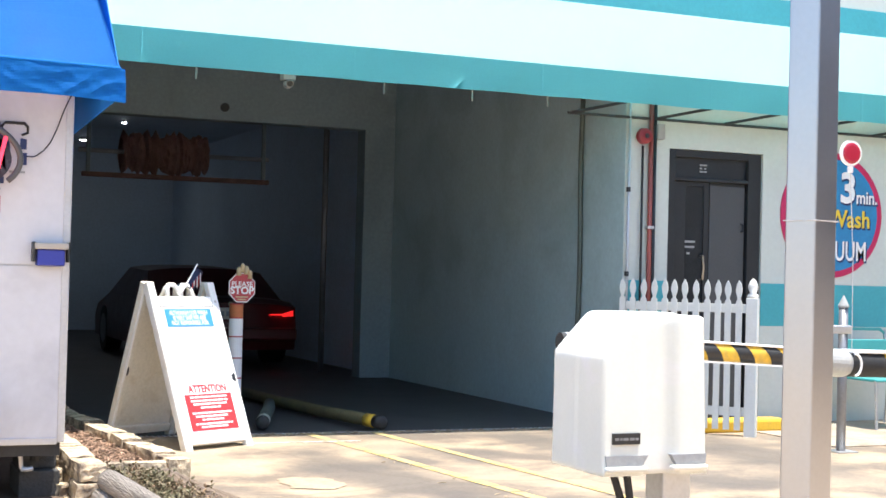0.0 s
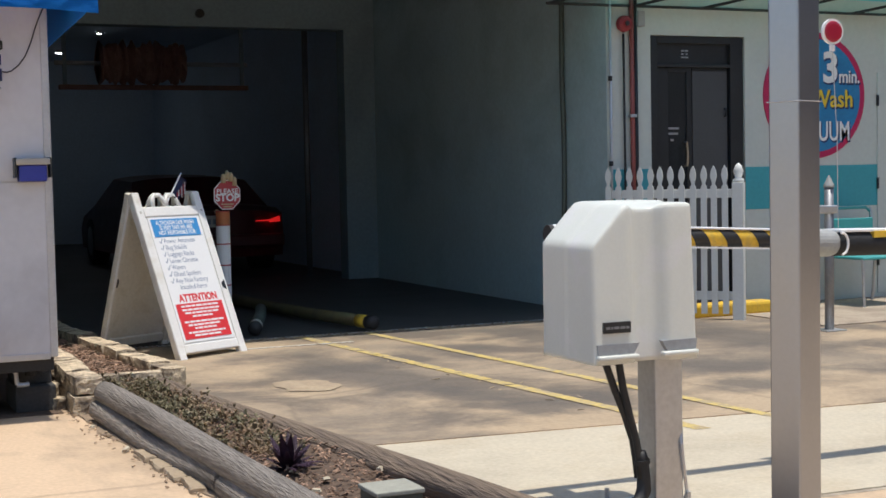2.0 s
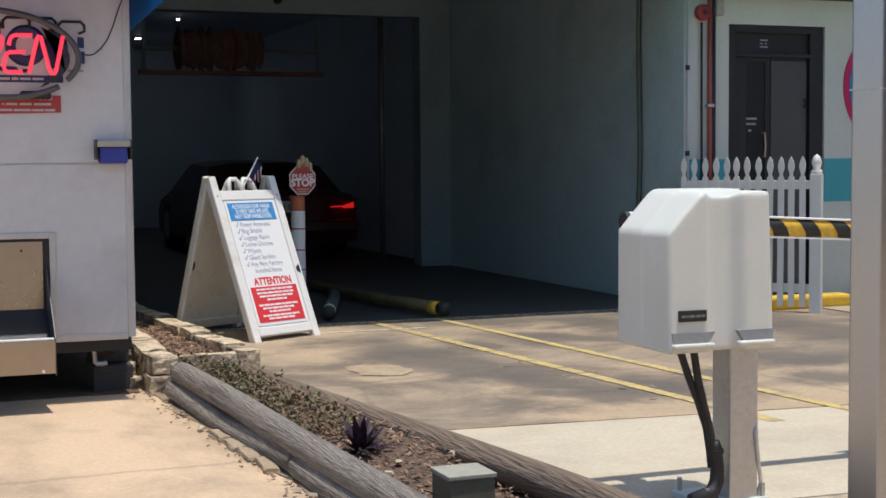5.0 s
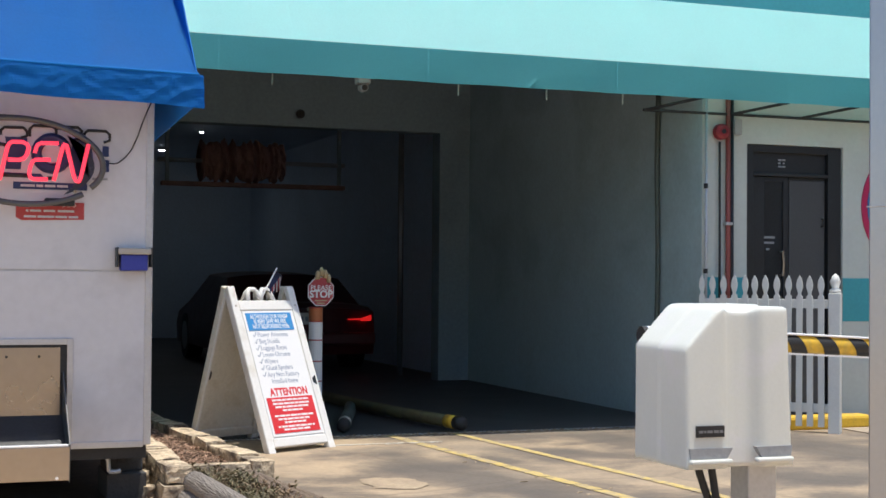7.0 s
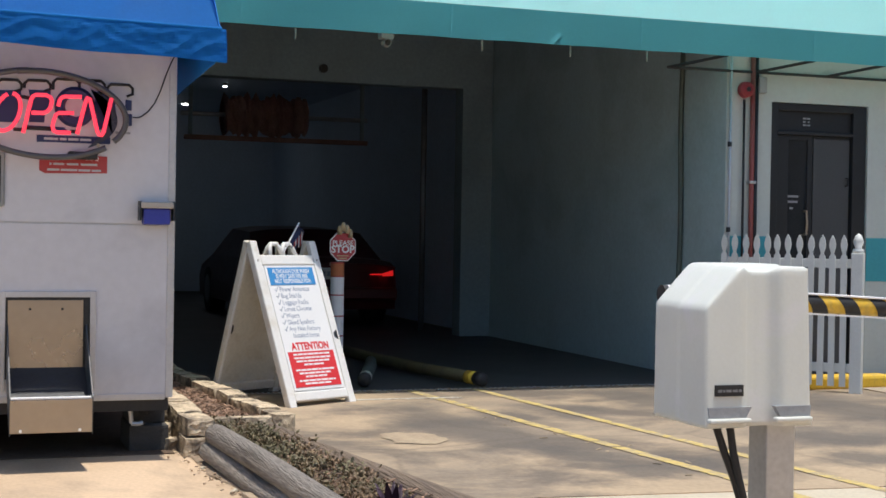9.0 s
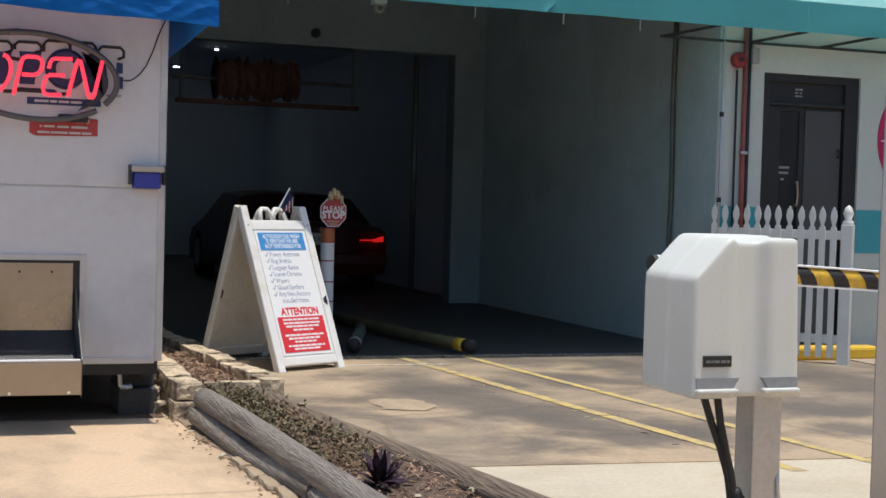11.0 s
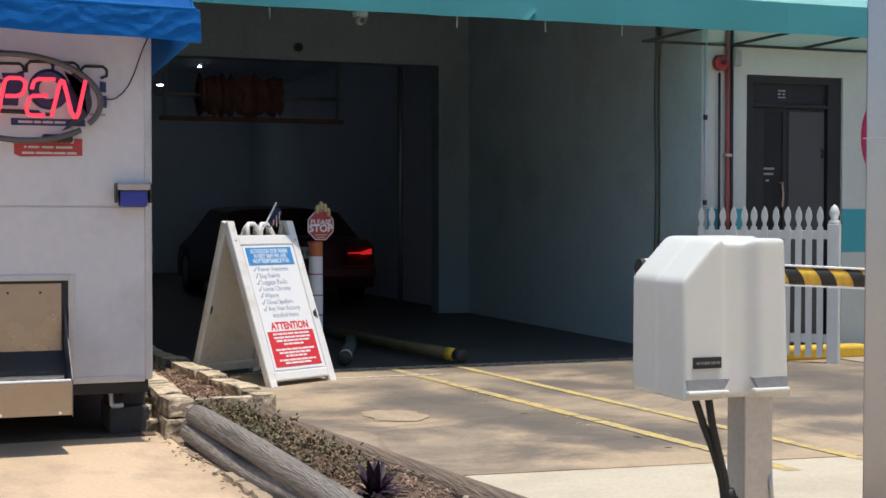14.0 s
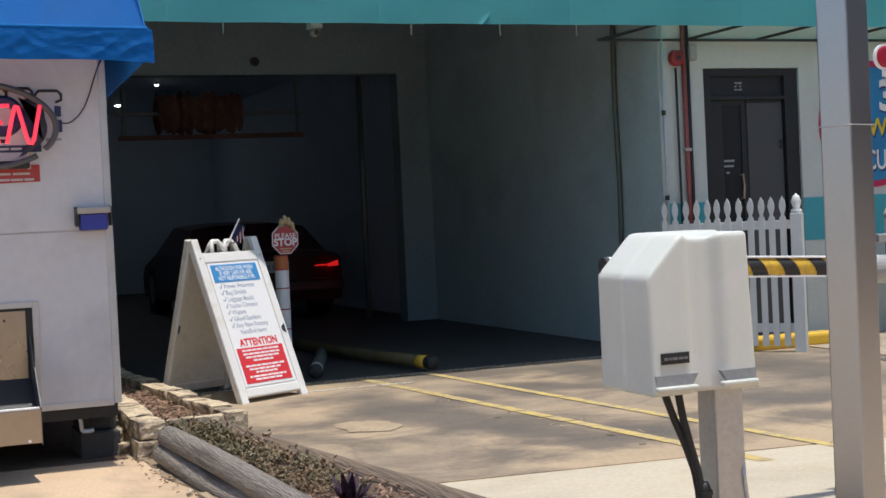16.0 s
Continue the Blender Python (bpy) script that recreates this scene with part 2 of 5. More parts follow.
M["dispenser"] = mat("blue_plastic", (0.03, 0.045, 0.32), 0.4, vary=0.05)
M["beige"] = mat("beige_plastic", (0.42, 0.39, 0.34), 0.5, vary=0.06)
M["stone"] = mat("retaining_wall_stone", (0.68, 0.55, 0.38), 0.9, vary=0.35, scale=7, fine=45, second=(0.17, 0.135, 0.10), amount=0.55, bump=0.8, each=0.14, depth=0.02)
M["log"] = mat("weathered_grey_timber", (0.30, 0.265, 0.23), 0.85, vary=0.5, scale=3.0, fine=22, second=(0.115, 0.10, 0.085), amount=0.45, bump=1.0, stretch=(7, 0.45, 7), each=0.1, depth=0.02)
M["logdark"] = mat("weathered_brown_timber", (0.20, 0.148, 0.105), 0.85, vary=0.38, scale=2.2, fine=11, second=(0.12, 0.09, 0.07), amount=0.45, bump=1.0, stretch=(7, 0.45, 7), depth=0.02)
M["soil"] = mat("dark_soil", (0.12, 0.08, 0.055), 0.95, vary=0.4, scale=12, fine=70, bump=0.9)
M["mulch"] = mat("brown_bark_mulch", (0.29, 0.185, 0.125), 0.9, vary=0.3, scale=30, fine=120, bump=0.5, island=0.6)
M["leaf"] = mat("dusty_green_succulent", (0.15, 0.132, 0.066), 0.6, vary=0.3, scale=5, fine=90, second=(0.20, 0.13, 0.075), amount=0.5, island=0.45)
M["purple"] = mat("purple_leaf", (0.075, 0.04, 0.07), 0.5, vary=0.3, scale=10, fine=60)
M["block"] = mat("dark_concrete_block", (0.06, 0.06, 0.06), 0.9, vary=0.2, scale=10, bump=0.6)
M["carred"] = mat("dark_red_car_paint", (0.09, 0.005, 0.008), 0.35, coat=0.15, vary=0.05, bump=0.0)
M["signblue"] = mat("blue_sign_paint", (0.025, 0.22, 0.46), 0.5, vary=0.12, scale=5, fine=30)
M["magenta"] = mat("magenta_sign_paint", (0.50, 0.02, 0.10), 0.5, vary=0.1, scale=5)
M["yellowtext"] = mat("yellow_sign_paint", (0.75, 0.55, 0.05), 0.5, vary=0.05)
M["pipe"] = mat("dull_red_pipe", (0.30, 0.075, 0.06), 0.5, vary=0.12, scale=6)
M["greenhose"] = mat("grey_green_hose", (0.09, 0.11, 0.095), 0.55, vary=0.2)
M["chairteal"] = mat("teal_plastic_chair", (0.06, 0.33, 0.33), 0.5, vary=0.06)
M["greymetal"] = mat("grey_box_paint", (0.33, 0.34, 0.33), 0.55, vary=0.1, scale=8)
M["skin"] = mat("cream_print", (0.55, 0.42, 0.25), 0.5, vary=0.08)
M["neon"] = glow("lit_red_neon", (1.0, 0.055, 0.10), 0.75)
M["tail"] = glow("lit_tail_lamp", (1.0, 0.02, 0.02), 0.42)
M["lamp"] = glow("lit_tunnel_lamp", (0.90, 0.95, 1.0), 52.0)
M["tube"] = mat("unlit_grey_glass_tube", (0.10, 0.095, 0.095), 0.35, vary=0.1)


# ---- building blocks ----
def thing(name, label, category, at=(0, 0, 0), turn=0.0, group="", kind=""):
    ob = new(name)
    ob.empty_display_size = 0.1
    ob.matrix_basis = pose(*at, 0, 0, turn)
    return tagged(ob, label, category, group, kind)


def part(name, bm, material, parent=None, label="", smooth=False):
    me = bpy.data.meshes.new(name)
    bm.normal_update()
    bm.to_mesh(me)
    bm.free()
    me.materials.append(material)
    if smooth:
        me.polygons.foreach_set("use_smooth", [True] * len(me.polygons))
    ob = new(name, me)
    ob.parent = parent
    if label:
        ob["label"] = label
    return ob


def setting(name, bm, material, label, category):
    return tagged(part(name, bm, material), label, category, kind="structure")


def box(x0, x1, y0, y1, z0, z1, bevel=0.0, bm=None, segs=2):
    bm = bm or bmesh.new()
    vs = [bm.verts.new((x, y, z)) for x in (x0, x1) for y in (y0, y1) for z in (z0, z1)]
    fs = [bm.faces.new([vs[i] for i in f]) for f in ((0, 1, 3, 2), (4, 6, 7, 5), (0, 4, 5, 1), (2, 3, 7, 6), (0, 2, 6, 4), (1, 5, 7, 3))]
    if bevel:
        es = list({e for f in fs for e in f.edges})
        bmesh.ops.bevel(bm, geom=es, offset=bevel, segments=segs, affect="EDGES", profile=0.5)
    return bm


def prism(points, z0, z1, bm=None, axis="z"):
    """A closed outline carried from z0 to z1 along an axis; x, y stand for the two other axes in order."""
    bm = bm or bmesh.new()

    def at(p, h):
        return {"z": (p[0], p[1], h), "y": (p[0], h, p[1]), "x": (h, p[0], p[1])}[axis]

    lo, hi = [bm.verts.new(at(p, z0)) for p in points], [bm.verts.new(at(p, z1)) for p in points]
    n = len(points)
    fs = [bm.faces.new(lo[::-1]), bm.faces.new(hi)]
    for i in range(n):
        fs.append(bm.faces.new((lo[i], lo[(i + 1) % n], hi[(i + 1) % n], hi[i])))
    bmesh.ops.recalc_face_normals(bm, faces=fs)
    return bm


def rod(path, r, segs=12, bm=None, caps=True, closed=False):
    """A round bar along a path; r is a radius or one for each point."""
    bm = bm or bmesh.new()
    pts = [Vector(p) for p in path]
    rs = [r] * len(pts) if isinstance(r, (int, float)) else r
    rings, ref = [], None
    for i, p in enumerate(pts):
        a = pts[i - 1] if i or closed else p
        b = pts[(i + 1) % len(pts)] if i + 1 < len(pts) or closed else p
        d = (b - a).normalized()
        ref = ref - d * ref.dot(d) if ref else d.orthogonal()
        ref.normalize()
        side = d.cross(ref)
        rings.append([bm.verts.new(p + rs[i] * (math.cos(k * math.tau / segs) * ref + math.sin(k * math.tau / segs) * side)) for k in range(segs)])
    for i in range(len(rings) - (0 if closed else 1)):
        a, b = rings[i], rings[(i + 1) % len(rings)]
        for k in range(segs):
            bm.faces.new((a[k], a[(k + 1) % segs], b[(k + 1) % segs], b[k]))
    if caps and not closed:
        bm.faces.new(rings[0][::-1]), bm.faces.new(rings[-1])
    return bm


def words(name, text, size, material, parent, m, deep=0.002, align="CENTER", bold=0.0, width=1.0, shear=0.0):
    """Lettering as a mesh; m is its pose in the parent's space, the letters in its xy plane."""
    cu = bpy.data.curves.new(name, "FONT")
    cu.body, cu.size, cu.extrude, cu.align_x, cu.align_y, cu.offset, cu.shear = text, size, deep, align, "CENTER", bold, shear
    cu.resolution_u = 3
    tmp = new("tmp", cu)
    me = bpy.data.meshes.new_from_object(tmp.evaluated_get(bpy.context.evaluated_depsgraph_get()))
    bpy.data.objects.remove(tmp)
    me.name = name
    me.transform(Matrix.Diagonal((width, 1, 1, 1)))
    me.materials.clear()
    me.materials.append(material)
    ob = new(name, me)
    ob.parent, ob.matrix_basis = parent, m
    return ob


FRONT = pose(0, 0, 0, 90, 0, 0)  # lettering that faces -y

# ---- ground ----
FACADE, VAL, BAYX, BACK = 10.15, 9.72, 6.07, 15.4
bm = bmesh.new()
bmesh.ops.create_grid(bm, x_segments=2, y_segments=2, size=400)
setting("ground", bm, M["ground"], "sun-bleached tan concrete ground of the lot", "ground")
setting("driveway", prism([(1.7, 5.985), (30, 3.49), (30, FACADE), (1.7, FACADE)], -0.2, 0.004), M["drive"], "brown concrete driveway with dark blotches", "driveway")
setting("apron", prism([(1.7, 4.28), (30, 2.98), (30, 3.455), (1.7, 5.95)], -0.2, 0.006), M["apron"], "pale new concrete strip before the driveway", "pavement")
# shadow on the ground before the apron, put in as a grey sheet
setting("lane", prism([(1.7, -12), (30, -12), (30, 2.95), (1.7, 4.25)], -0.2, -0.012), M["shadeground"], "grey ground painted as the shade before the concrete apron", "road")
setting("apron_edge", prism([(1.7, 4.25), (30, 2.95), (30, 2.98), (1.7, 4.28)], -0.2, 0.001), M["walkedge"], "pale chipped edge of the concrete apron", "kerb")
setting("wash_bay_floor", box(0.9, 6.3, FACADE + 0.1, 40, -0.2, 0.002), M["bayfloor"], "near-black concrete floor of the wash bay", "floor")
grate = box(1.2, BAYX, FACADE, FACADE + 0.1, -0.2, -0.004)
for i in range(118):
    box(1.22 + i * 0.041, 1.24 + i * 0.041, FACADE + 0.008, FACADE + 0.092, -0.006, 0.004, bm=grate)
setting("trench_drain", grate, M["galv"], "narrow metal trench drain across the bay entrance", "drain")
for x0, x1, ya, yb, w in ((3.355, 3.80, 10.15, 5.5, 0.078), (3.885, 4.30, 10.15, 5.55, 0.068)):
    bm = bmesh.new()
    n = 260
    for i in range(n):
        a, b = i / n, (i + 1) / n
        if noise.noise((i * 0.47, x0 * 7, 0)) > 0.6:
            continue
        vs = [bm.verts.new((x0 + (x1 - x0) * s + k * w / 2 * (1.05 + 0.25 * noise.noise((s * 40 + x0, k * 3, 0)) + 0.25 * noise.noise((s * 150 + x0, k * 3, 2))), ya + (yb - ya) * s, 0.0082)) for s, k in ((a, -1), (a, 1), (b, 1), (b, -1))]
        bm.faces.new(vs)
    setting("lane_line", bm, M["yellowline"], "worn yellow lane line painted on the concrete", "road marking")
setting("lane_dash", box(2.75, 3.6, 9.62, 9.655, 0.004, 0.0088), M["whiteline"], "short faded white line on the concrete", "road marking")

# ---- building ----
W = 0.25
setting("wall_front_left_of_door", box(BAYX, 6.495, FACADE, FACADE + W, 0, 2.75), M["wallwhite"], "white painted block wall beside the door", "wall")
setting("wall_front_right_of_door", box(7.45, 16, FACADE, FACADE + W, 0, 2.75), M["wallwhite"], "white painted block wall with a teal band", "wall")
setting("wall_front_over_door", box(6.495, 7.45, FACADE, FACADE + W, 2.34, 2.75), M["wallwhite"], "white painted wall above the door", "wall")
setting("wall_front_upper", box(-3, 16, FACADE, FACADE + W, 2.75, 4.6), M["wallwhite"], "white upper wall of the car wash", "wall")
setting("band_upper", box(-3, 16, FACADE - 0.02, FACADE - 0.003, 3.47, 3.70), M["teal"], "teal painted band above the awning", "trim")
setting("band_left", box(BAYX + 0.002, 6.495, FACADE - 0.004, FACADE - 0.0005, 0.85, 1.22), M["teal"], "teal painted band along the white wall", "trim")
setting("band_right", box(7.45, 16, FACADE - 0.004, FACADE - 0.0005, 0.85, 1.22), M["teal"], "teal painted band along the white wall", "trim")
setting("wall_bay_right", box(BAYX, BAYX + W, FACADE + W, BACK, 0, 3.6), M["baywall"], "grimy grey painted side wall of the wash bay", "wall")
setting("wall_bay_left", box(0.65, 0.9, FACADE + W, BACK, 0, 3.6), M["baywall"], "grey side wall of the wash bay", "wall")
setting("wall_front_far_left", box(-3, 0.9, FACADE, FACADE + W, 0, 2.75), M["wallwhite"], "white front wall beside the wash bay", "wall")
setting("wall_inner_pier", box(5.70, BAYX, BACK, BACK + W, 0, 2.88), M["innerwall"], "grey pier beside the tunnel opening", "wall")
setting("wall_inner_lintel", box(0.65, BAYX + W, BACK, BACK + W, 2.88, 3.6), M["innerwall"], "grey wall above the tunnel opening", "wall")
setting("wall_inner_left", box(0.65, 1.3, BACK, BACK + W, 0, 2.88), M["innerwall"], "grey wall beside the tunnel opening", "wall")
setting("ceiling_bay", box(0.65, BAYX + W, FACADE + W, BACK + W, 3.6, 3.75), M["tunnelwall"], "dark ceiling of the wash bay", "ceiling")
setting("wall_tunnel_right", box(BAYX, BAYX + W, BACK + W, 27, 0, 3.4), M["tunnelwall"], "dark tunnel side wall", "wall")
setting("wall_tunnel_left", box(0.4, 0.65, BACK + W, 27, 0, 3.4), M["tunnelwall"], "dark tunnel side wall", "wall")
# set near and pale to bounce lamp light and lift the tunnel's black
setting("wall_tunnel_end", box(0.4, BAYX + W, 27, 27.2, 0, 3.4), M["tunnelwall"], "pale wall added at the tunnel end to catch lamp light", "wall")
setting("ceiling_tunnel", box(0.4, BAYX + W, BACK + W, 27.2, 3.4, 3.55), M["tunnelwall"], "dark tunnel ceiling", "ceiling")
setting("roof", box(-3, 16, FACADE + W, 40.4, 4.4, 4.6), M["baywall"], "flat roof of the car wash", "roof")
# unseen, added: gives the pole's right face something dark to reflect
setting("wall_side_lot", box(16.0, 16.3, -26, FACADE - 0.4, 0, 6.5), M["darkwall"], "unseen dark wall added to darken the reflection in the pole", "wall")
setting("wall_bay_reveal", box(BAYX - 0.004, BAYX - 0.0005, FACADE + 0.004, FACADE + W, 0, 2.75), M["baywall"], "grey painted end of the front wall", "wall")
# added out of view, so the pole mirrors a wall and not bright sky
setting("wall_street_side", box(-40, 40, -26.3, -26, 0, 11), M["baywall"], "unseen wall behind the camera, added for the pole to reflect", "wall")


# ---- long teal awning over the entrance ----
def long_awning():
    a = thing("long_awning", "long cloth awning with pale cyan slope and teal valance", "awning")
    bm, x0, x1, n = bmesh.new(), -0.5, 15.0, 62
    rows = []
    for i in range(n + 1):
        x = x0 + (x1 - x0) * i / n
        s = 0.006 * math.sin(x * 7.1) + 0.004 * math.sin(x * 17)
        rows.append([bm.verts.new((x, VAL + (FACADE - 0.03 - VAL) * k, 2.88 + (3.47 - 2.88) * k + s * math.sin(math.pi * k))) for k in (0, 0.25, 0.5, 0.75, 1)])
    for p, q in zip(rows, rows[1:]):
        for k in range(4):
            bm.faces.new((p[k], q[k], q[k + 1], p[k + 1]))
    bmesh.ops.solidify(bm, geom=bm.faces[:], thickness=0.006)
    part("slope", bm, M["cyan"], a, "pale cyan sloping cloth")
    bm, rows = bmesh.new(), []
    for i in range(n * 2 + 1):
        x = x0 + (x1 - x0) * i / n / 2
        rows.append([bm.verts.new((x, VAL + 0.004 * math.sin(x * 5 + k * 2) * k, 2.878 - (0.246 + 0.002 * math.sin(x * 9)) * k)) for k in (0, 0.5, 1)])
    for p, q in zip(rows, rows[1:]):
        for k in range(2):
            bm.faces.new((p[k + 1], q[k + 1], q[k], p[k]))
    bmesh.ops.solidify(bm, geom=bm.faces[:], thickness=0.006)
    part("valance", bm, M["valance"], a, "teal hanging valance")
    part("front_bar", rod([(x0, VAL + 0.03, 2.66), (x1, VAL + 0.03, 2.66)], 0.014, 8), M["darkmetal"], a)
    part("wall_bar", rod([(5.5, FACADE - 0.03, 2.57), (x1, FACADE - 0.03, 2.57)], 0.012, 8), M["darkmetal"], a)
    part("upper_bar", rod([(x0, VAL + 0.04, 2.85), (x1, VAL + 0.04, 2.85)], 0.014, 8), M["galv"], a)
    for x in (5.62, 6.42, 7.1, 7.9, 8.7, 9.5):
        part("strut", rod([(x - 0.1, FACADE - 0.02, 2.57), (x + 0.22, VAL + 0.03, 2.645)], 0.013, 8), M["darkmetal"], a)
    for x in (2.43, 3.89, 4.63, 5.3):
        part("hanger", rod([(x, FACADE - 0.05, 2.60), (x, FACADE - 0.05, 2.72)], 0.007, 6), M["greymetal"], a)
    for x in (0.2, 1.95, 3.5, 5.05, 6.6, 8.15, 9.7):
        part("seam", box(x, x + 0.008, VAL - 0.005, VAL - 0.0035, 2.635, 2.876), M["valance"], a)


long_awning()


# ---- door, wall fittings ----
def entrance_door():
    d = thing("door_1", "closed dark bronze framed glass door under a dark header panel", "door", kind="structure")
    x0, x1, y, h = 6.499, 7.446, FACADE + 0.05, 2.336
    for a, b, c, e in ((x0, x0 + 0.075, 0, h), (7.315, x1, 0, h), (x0 + 0.075, 7.315, h - 0.06, h), (x0 + 0.075, 7.315, 2.075, 2.105)):
        part("frame", box(a, b, y - 0.03, y + 0.08, c, e, 0.004), M["darkmetal"], d)
    hp = part("header_panel", box(x0 + 0.075, 7.315, y + 0.01, y + 0.05, 2.105, h - 0.06), M["darkmetal"], d)
    for j in range(2):
        for i, w in enumerate((0.030, 0.022, 0.030)):
            part("number_bar", box(6.836 + j * 0.040 + (0.030 - w) * j, 6.836 + j * 0.040 + w, y, y + 0.009, 2.155 + i * 0.028, 2.168 + i * 0.028), M["galv"], hp)
    # glazed leaf
    leaf = part("leaf", box(6.578, 6.70, y, y + 0.045, 0.02, 2.072, 0.004), M["darkmetal"], d)
    part("stile", box(6.885, 6.935, y, y + 0.045, 0.02, 2.072, 0.004), M["darkmetal"], leaf)
    part("rail", box(6.70, 6.885, y, y + 0.045, 2.035, 2.072), M["darkmetal"], leaf)
    part("kick_rail", box(6.70, 6.885, y, y + 0.045, 0.02, 0.25), M["darkmetal"], leaf)
    part("pane", box(6.70, 6.885, y + 0.015, y + 0.03, 0.25, 2.035), M["darkglass"], leaf)
    for z, w in ((1.56, 0.135), (1.515, 0.12), (1.46, 0.03)):
        part("notice_bar", box(6.742 - w / 2, 6.742 + w / 2, y + 0.011, y + 0.0145, z - 0.009, z + 0.009), M["pocket"], leaf)
    # solid panel leaf
    panel = part("leaf", box(6.945, 7.305, y + 0.004, y + 0.045, 0.02, 2.05, 0.004), M["doorpanel"], d, "plain dark grey panel leaf")
    part("top_rail", box(6.945, 7.305, y + 0.008, y + 0.045, 2.052, 2.072), M["darkmetal"], panel)
    part("pull", rod([(7.275, y + 0.004, 1.66), (7.275, y - 0.02, 1.665), (7.275, y - 0.02, 1.72), (7.275, y + 0.004, 1.725)], 0.008, 8), M["darkmetal"], panel)
    part("handle", rod([(6.857, y, 1.24), (6.857, y - 0.04, 1.24), (6.864, y - 0.045, 1.34), (6.857, y - 0.04, 1.44), (6.857, y, 1.44)], 0.010, 8), M["steel"], d, "steel pull handle")


entrance_door()
# dark sheet put in for the dimness behind the door, not a known wall
setting("door_backing", box(6.3, 7.6, FACADE + 0.3, FACADE + 0.35, 0, 2.6), M["darkwall"], "added dark sheet for the dim room behind the glass door", "wall")

M["bellred"] = mat("dull_bell_red", (0.26, 0.022, 0.03), 0.45, vary=0.1)
bell = thing("alarm_bell", "round red fire alarm bell on the white wall", "alarm bell")
part("gong", rod([(6.215, FACADE - 0.03, 2.42), (6.215, FACADE - 0.075, 2.42), (6.215, FACADE - 0.09, 2.42)], [0.068, 0.064, 0.04], 24), M["bellred"], bell, smooth=False)
part("hub", rod([(6.215, FACADE - 0.09, 2.42), (6.215, FACADE - 0.1, 2.42)], 0.02, 12), M["darkmetal"], bell)
part("back_box", box(6.175, 6.255, FACADE - 0.03, FACADE, 2.38, 2.46, 0.01), M["bellred"], bell)
jb = thing("junction_box", "small grey electrical junction box on the wall", "junction box")
part("case", box(6.335, 6.405, FACADE - 0.07, FACADE, 2.40, 2.53, 0.006), M["greymetal"], jb)
for nm, x, r, m, lab, z1 in (("conduit", 6.085, 0.012, "trailertrim", "thin grey conduit running up the corner of the wall", 2.75),
                             ("black_cable", 6.215, 0.010, "black", "black cable hanging down the wall below the bell", 2.34),
                             ("red_pipe", 6.293, 0.020, "pipe", "dull red sprinkler pipe running up the wall", 2.75),
                             ("dark_conduit", 6.33, 0.016, "darkmetal", "dark conduit running up beside the red pipe", 2.75)):
    part_ob = part(nm, rod([(x, FACADE - 0.03, 0.0), (x + 0.004, FACADE - 0.03, 1.2), (x, FACADE - 0.03, z1)], r, 10), M[m], smooth=True)
    tagged(part_ob, lab, "pipe" if "pipe" in nm or "conduit" in nm else "cable")
for z in (1.25, 1.95):
    part("coupling", rod([(6.085, FACADE - 0.03, z), (6.085, FACADE - 0.03, z + 0.04)], 0.018, 10), M["darkmetal"], bpy.data.objects["conduit"])
    part("clamp", box(6.262, 6.324, FACADE - 0.06, FACADE - 0.005, z - 0.3, z - 0.275, 0.004), M["galv"], bpy.data.objects["red_pipe"])
hose = part("hose", rod([(BAYX - 0.03, 10.85 + 0.012 * math.sin(i * 0.5), 0.05 + 2.75 * i / 20) for i in range(21)], 0.022, 10), M["greenhose"], smooth=True)
tagged(hose, "dull grey green hose hanging down the bay wall", "hose")


def round_sign():
    cx, cz, R = 8.195, 1.84, 0.555
    s = thing("round_sign", "round blue painted wash sign with magenta rim on the wall", "sign", (cx, FACADE, cz))
    part("rim", rod([(0, 0, 0), (0, -0.012, 0)], R, 64), M["magenta"], s, "magenta painted rim")
    part("face", rod([(0, -0.012, 0), (0, -0.016, 0)], R * 0.9, 64), M["signblue"], s)
    for nm, txt, x, z, size, m, b, wd in (("lettering", "3", 0.165, 0.235, 0.37, "white", 0.012, 1.0), ("lettering", "min.", 0.375, 0.165, 0.165, "white", 0.003, 0.85),
                                      ("lettering", "Wash", 0.185, -0.035, 0.215, "yellowtext", 0.004, 0.92), ("lettering", "VACUUM", 0.045, -0.325, 0.245, "white", 0.003, 0.66)):
        words("lettering_shadow", txt, size, M["navy"], s, Matrix.Translation((x + 0.012, -0.0175, z - 0.012)) @ FRONT, 0.001, bold=b + 0.005, width=wd)
        words(nm, txt, size, M[m], s, Matrix.Translation((x, -0.0215, z)) @ FRONT, 0.001, bold=b, width=wd)


round_sign()
d2 = thing("door_2", "white painted flush door in the white wall", "door", kind="structure")
part("leaf", box(8.90, 9.80, FACADE - 0.012, FACADE - 0.001, 0.05, 2.05, 0.003), M["wallwhite"], d2)
for z in (0.3, 1.0, 1.75):
    part("hinge", rod([(8.90, FACADE - 0.014, z), (8.90, FACADE - 0.014, z + 0.1)], 0.012, 8), M["darkmetal"], d2)


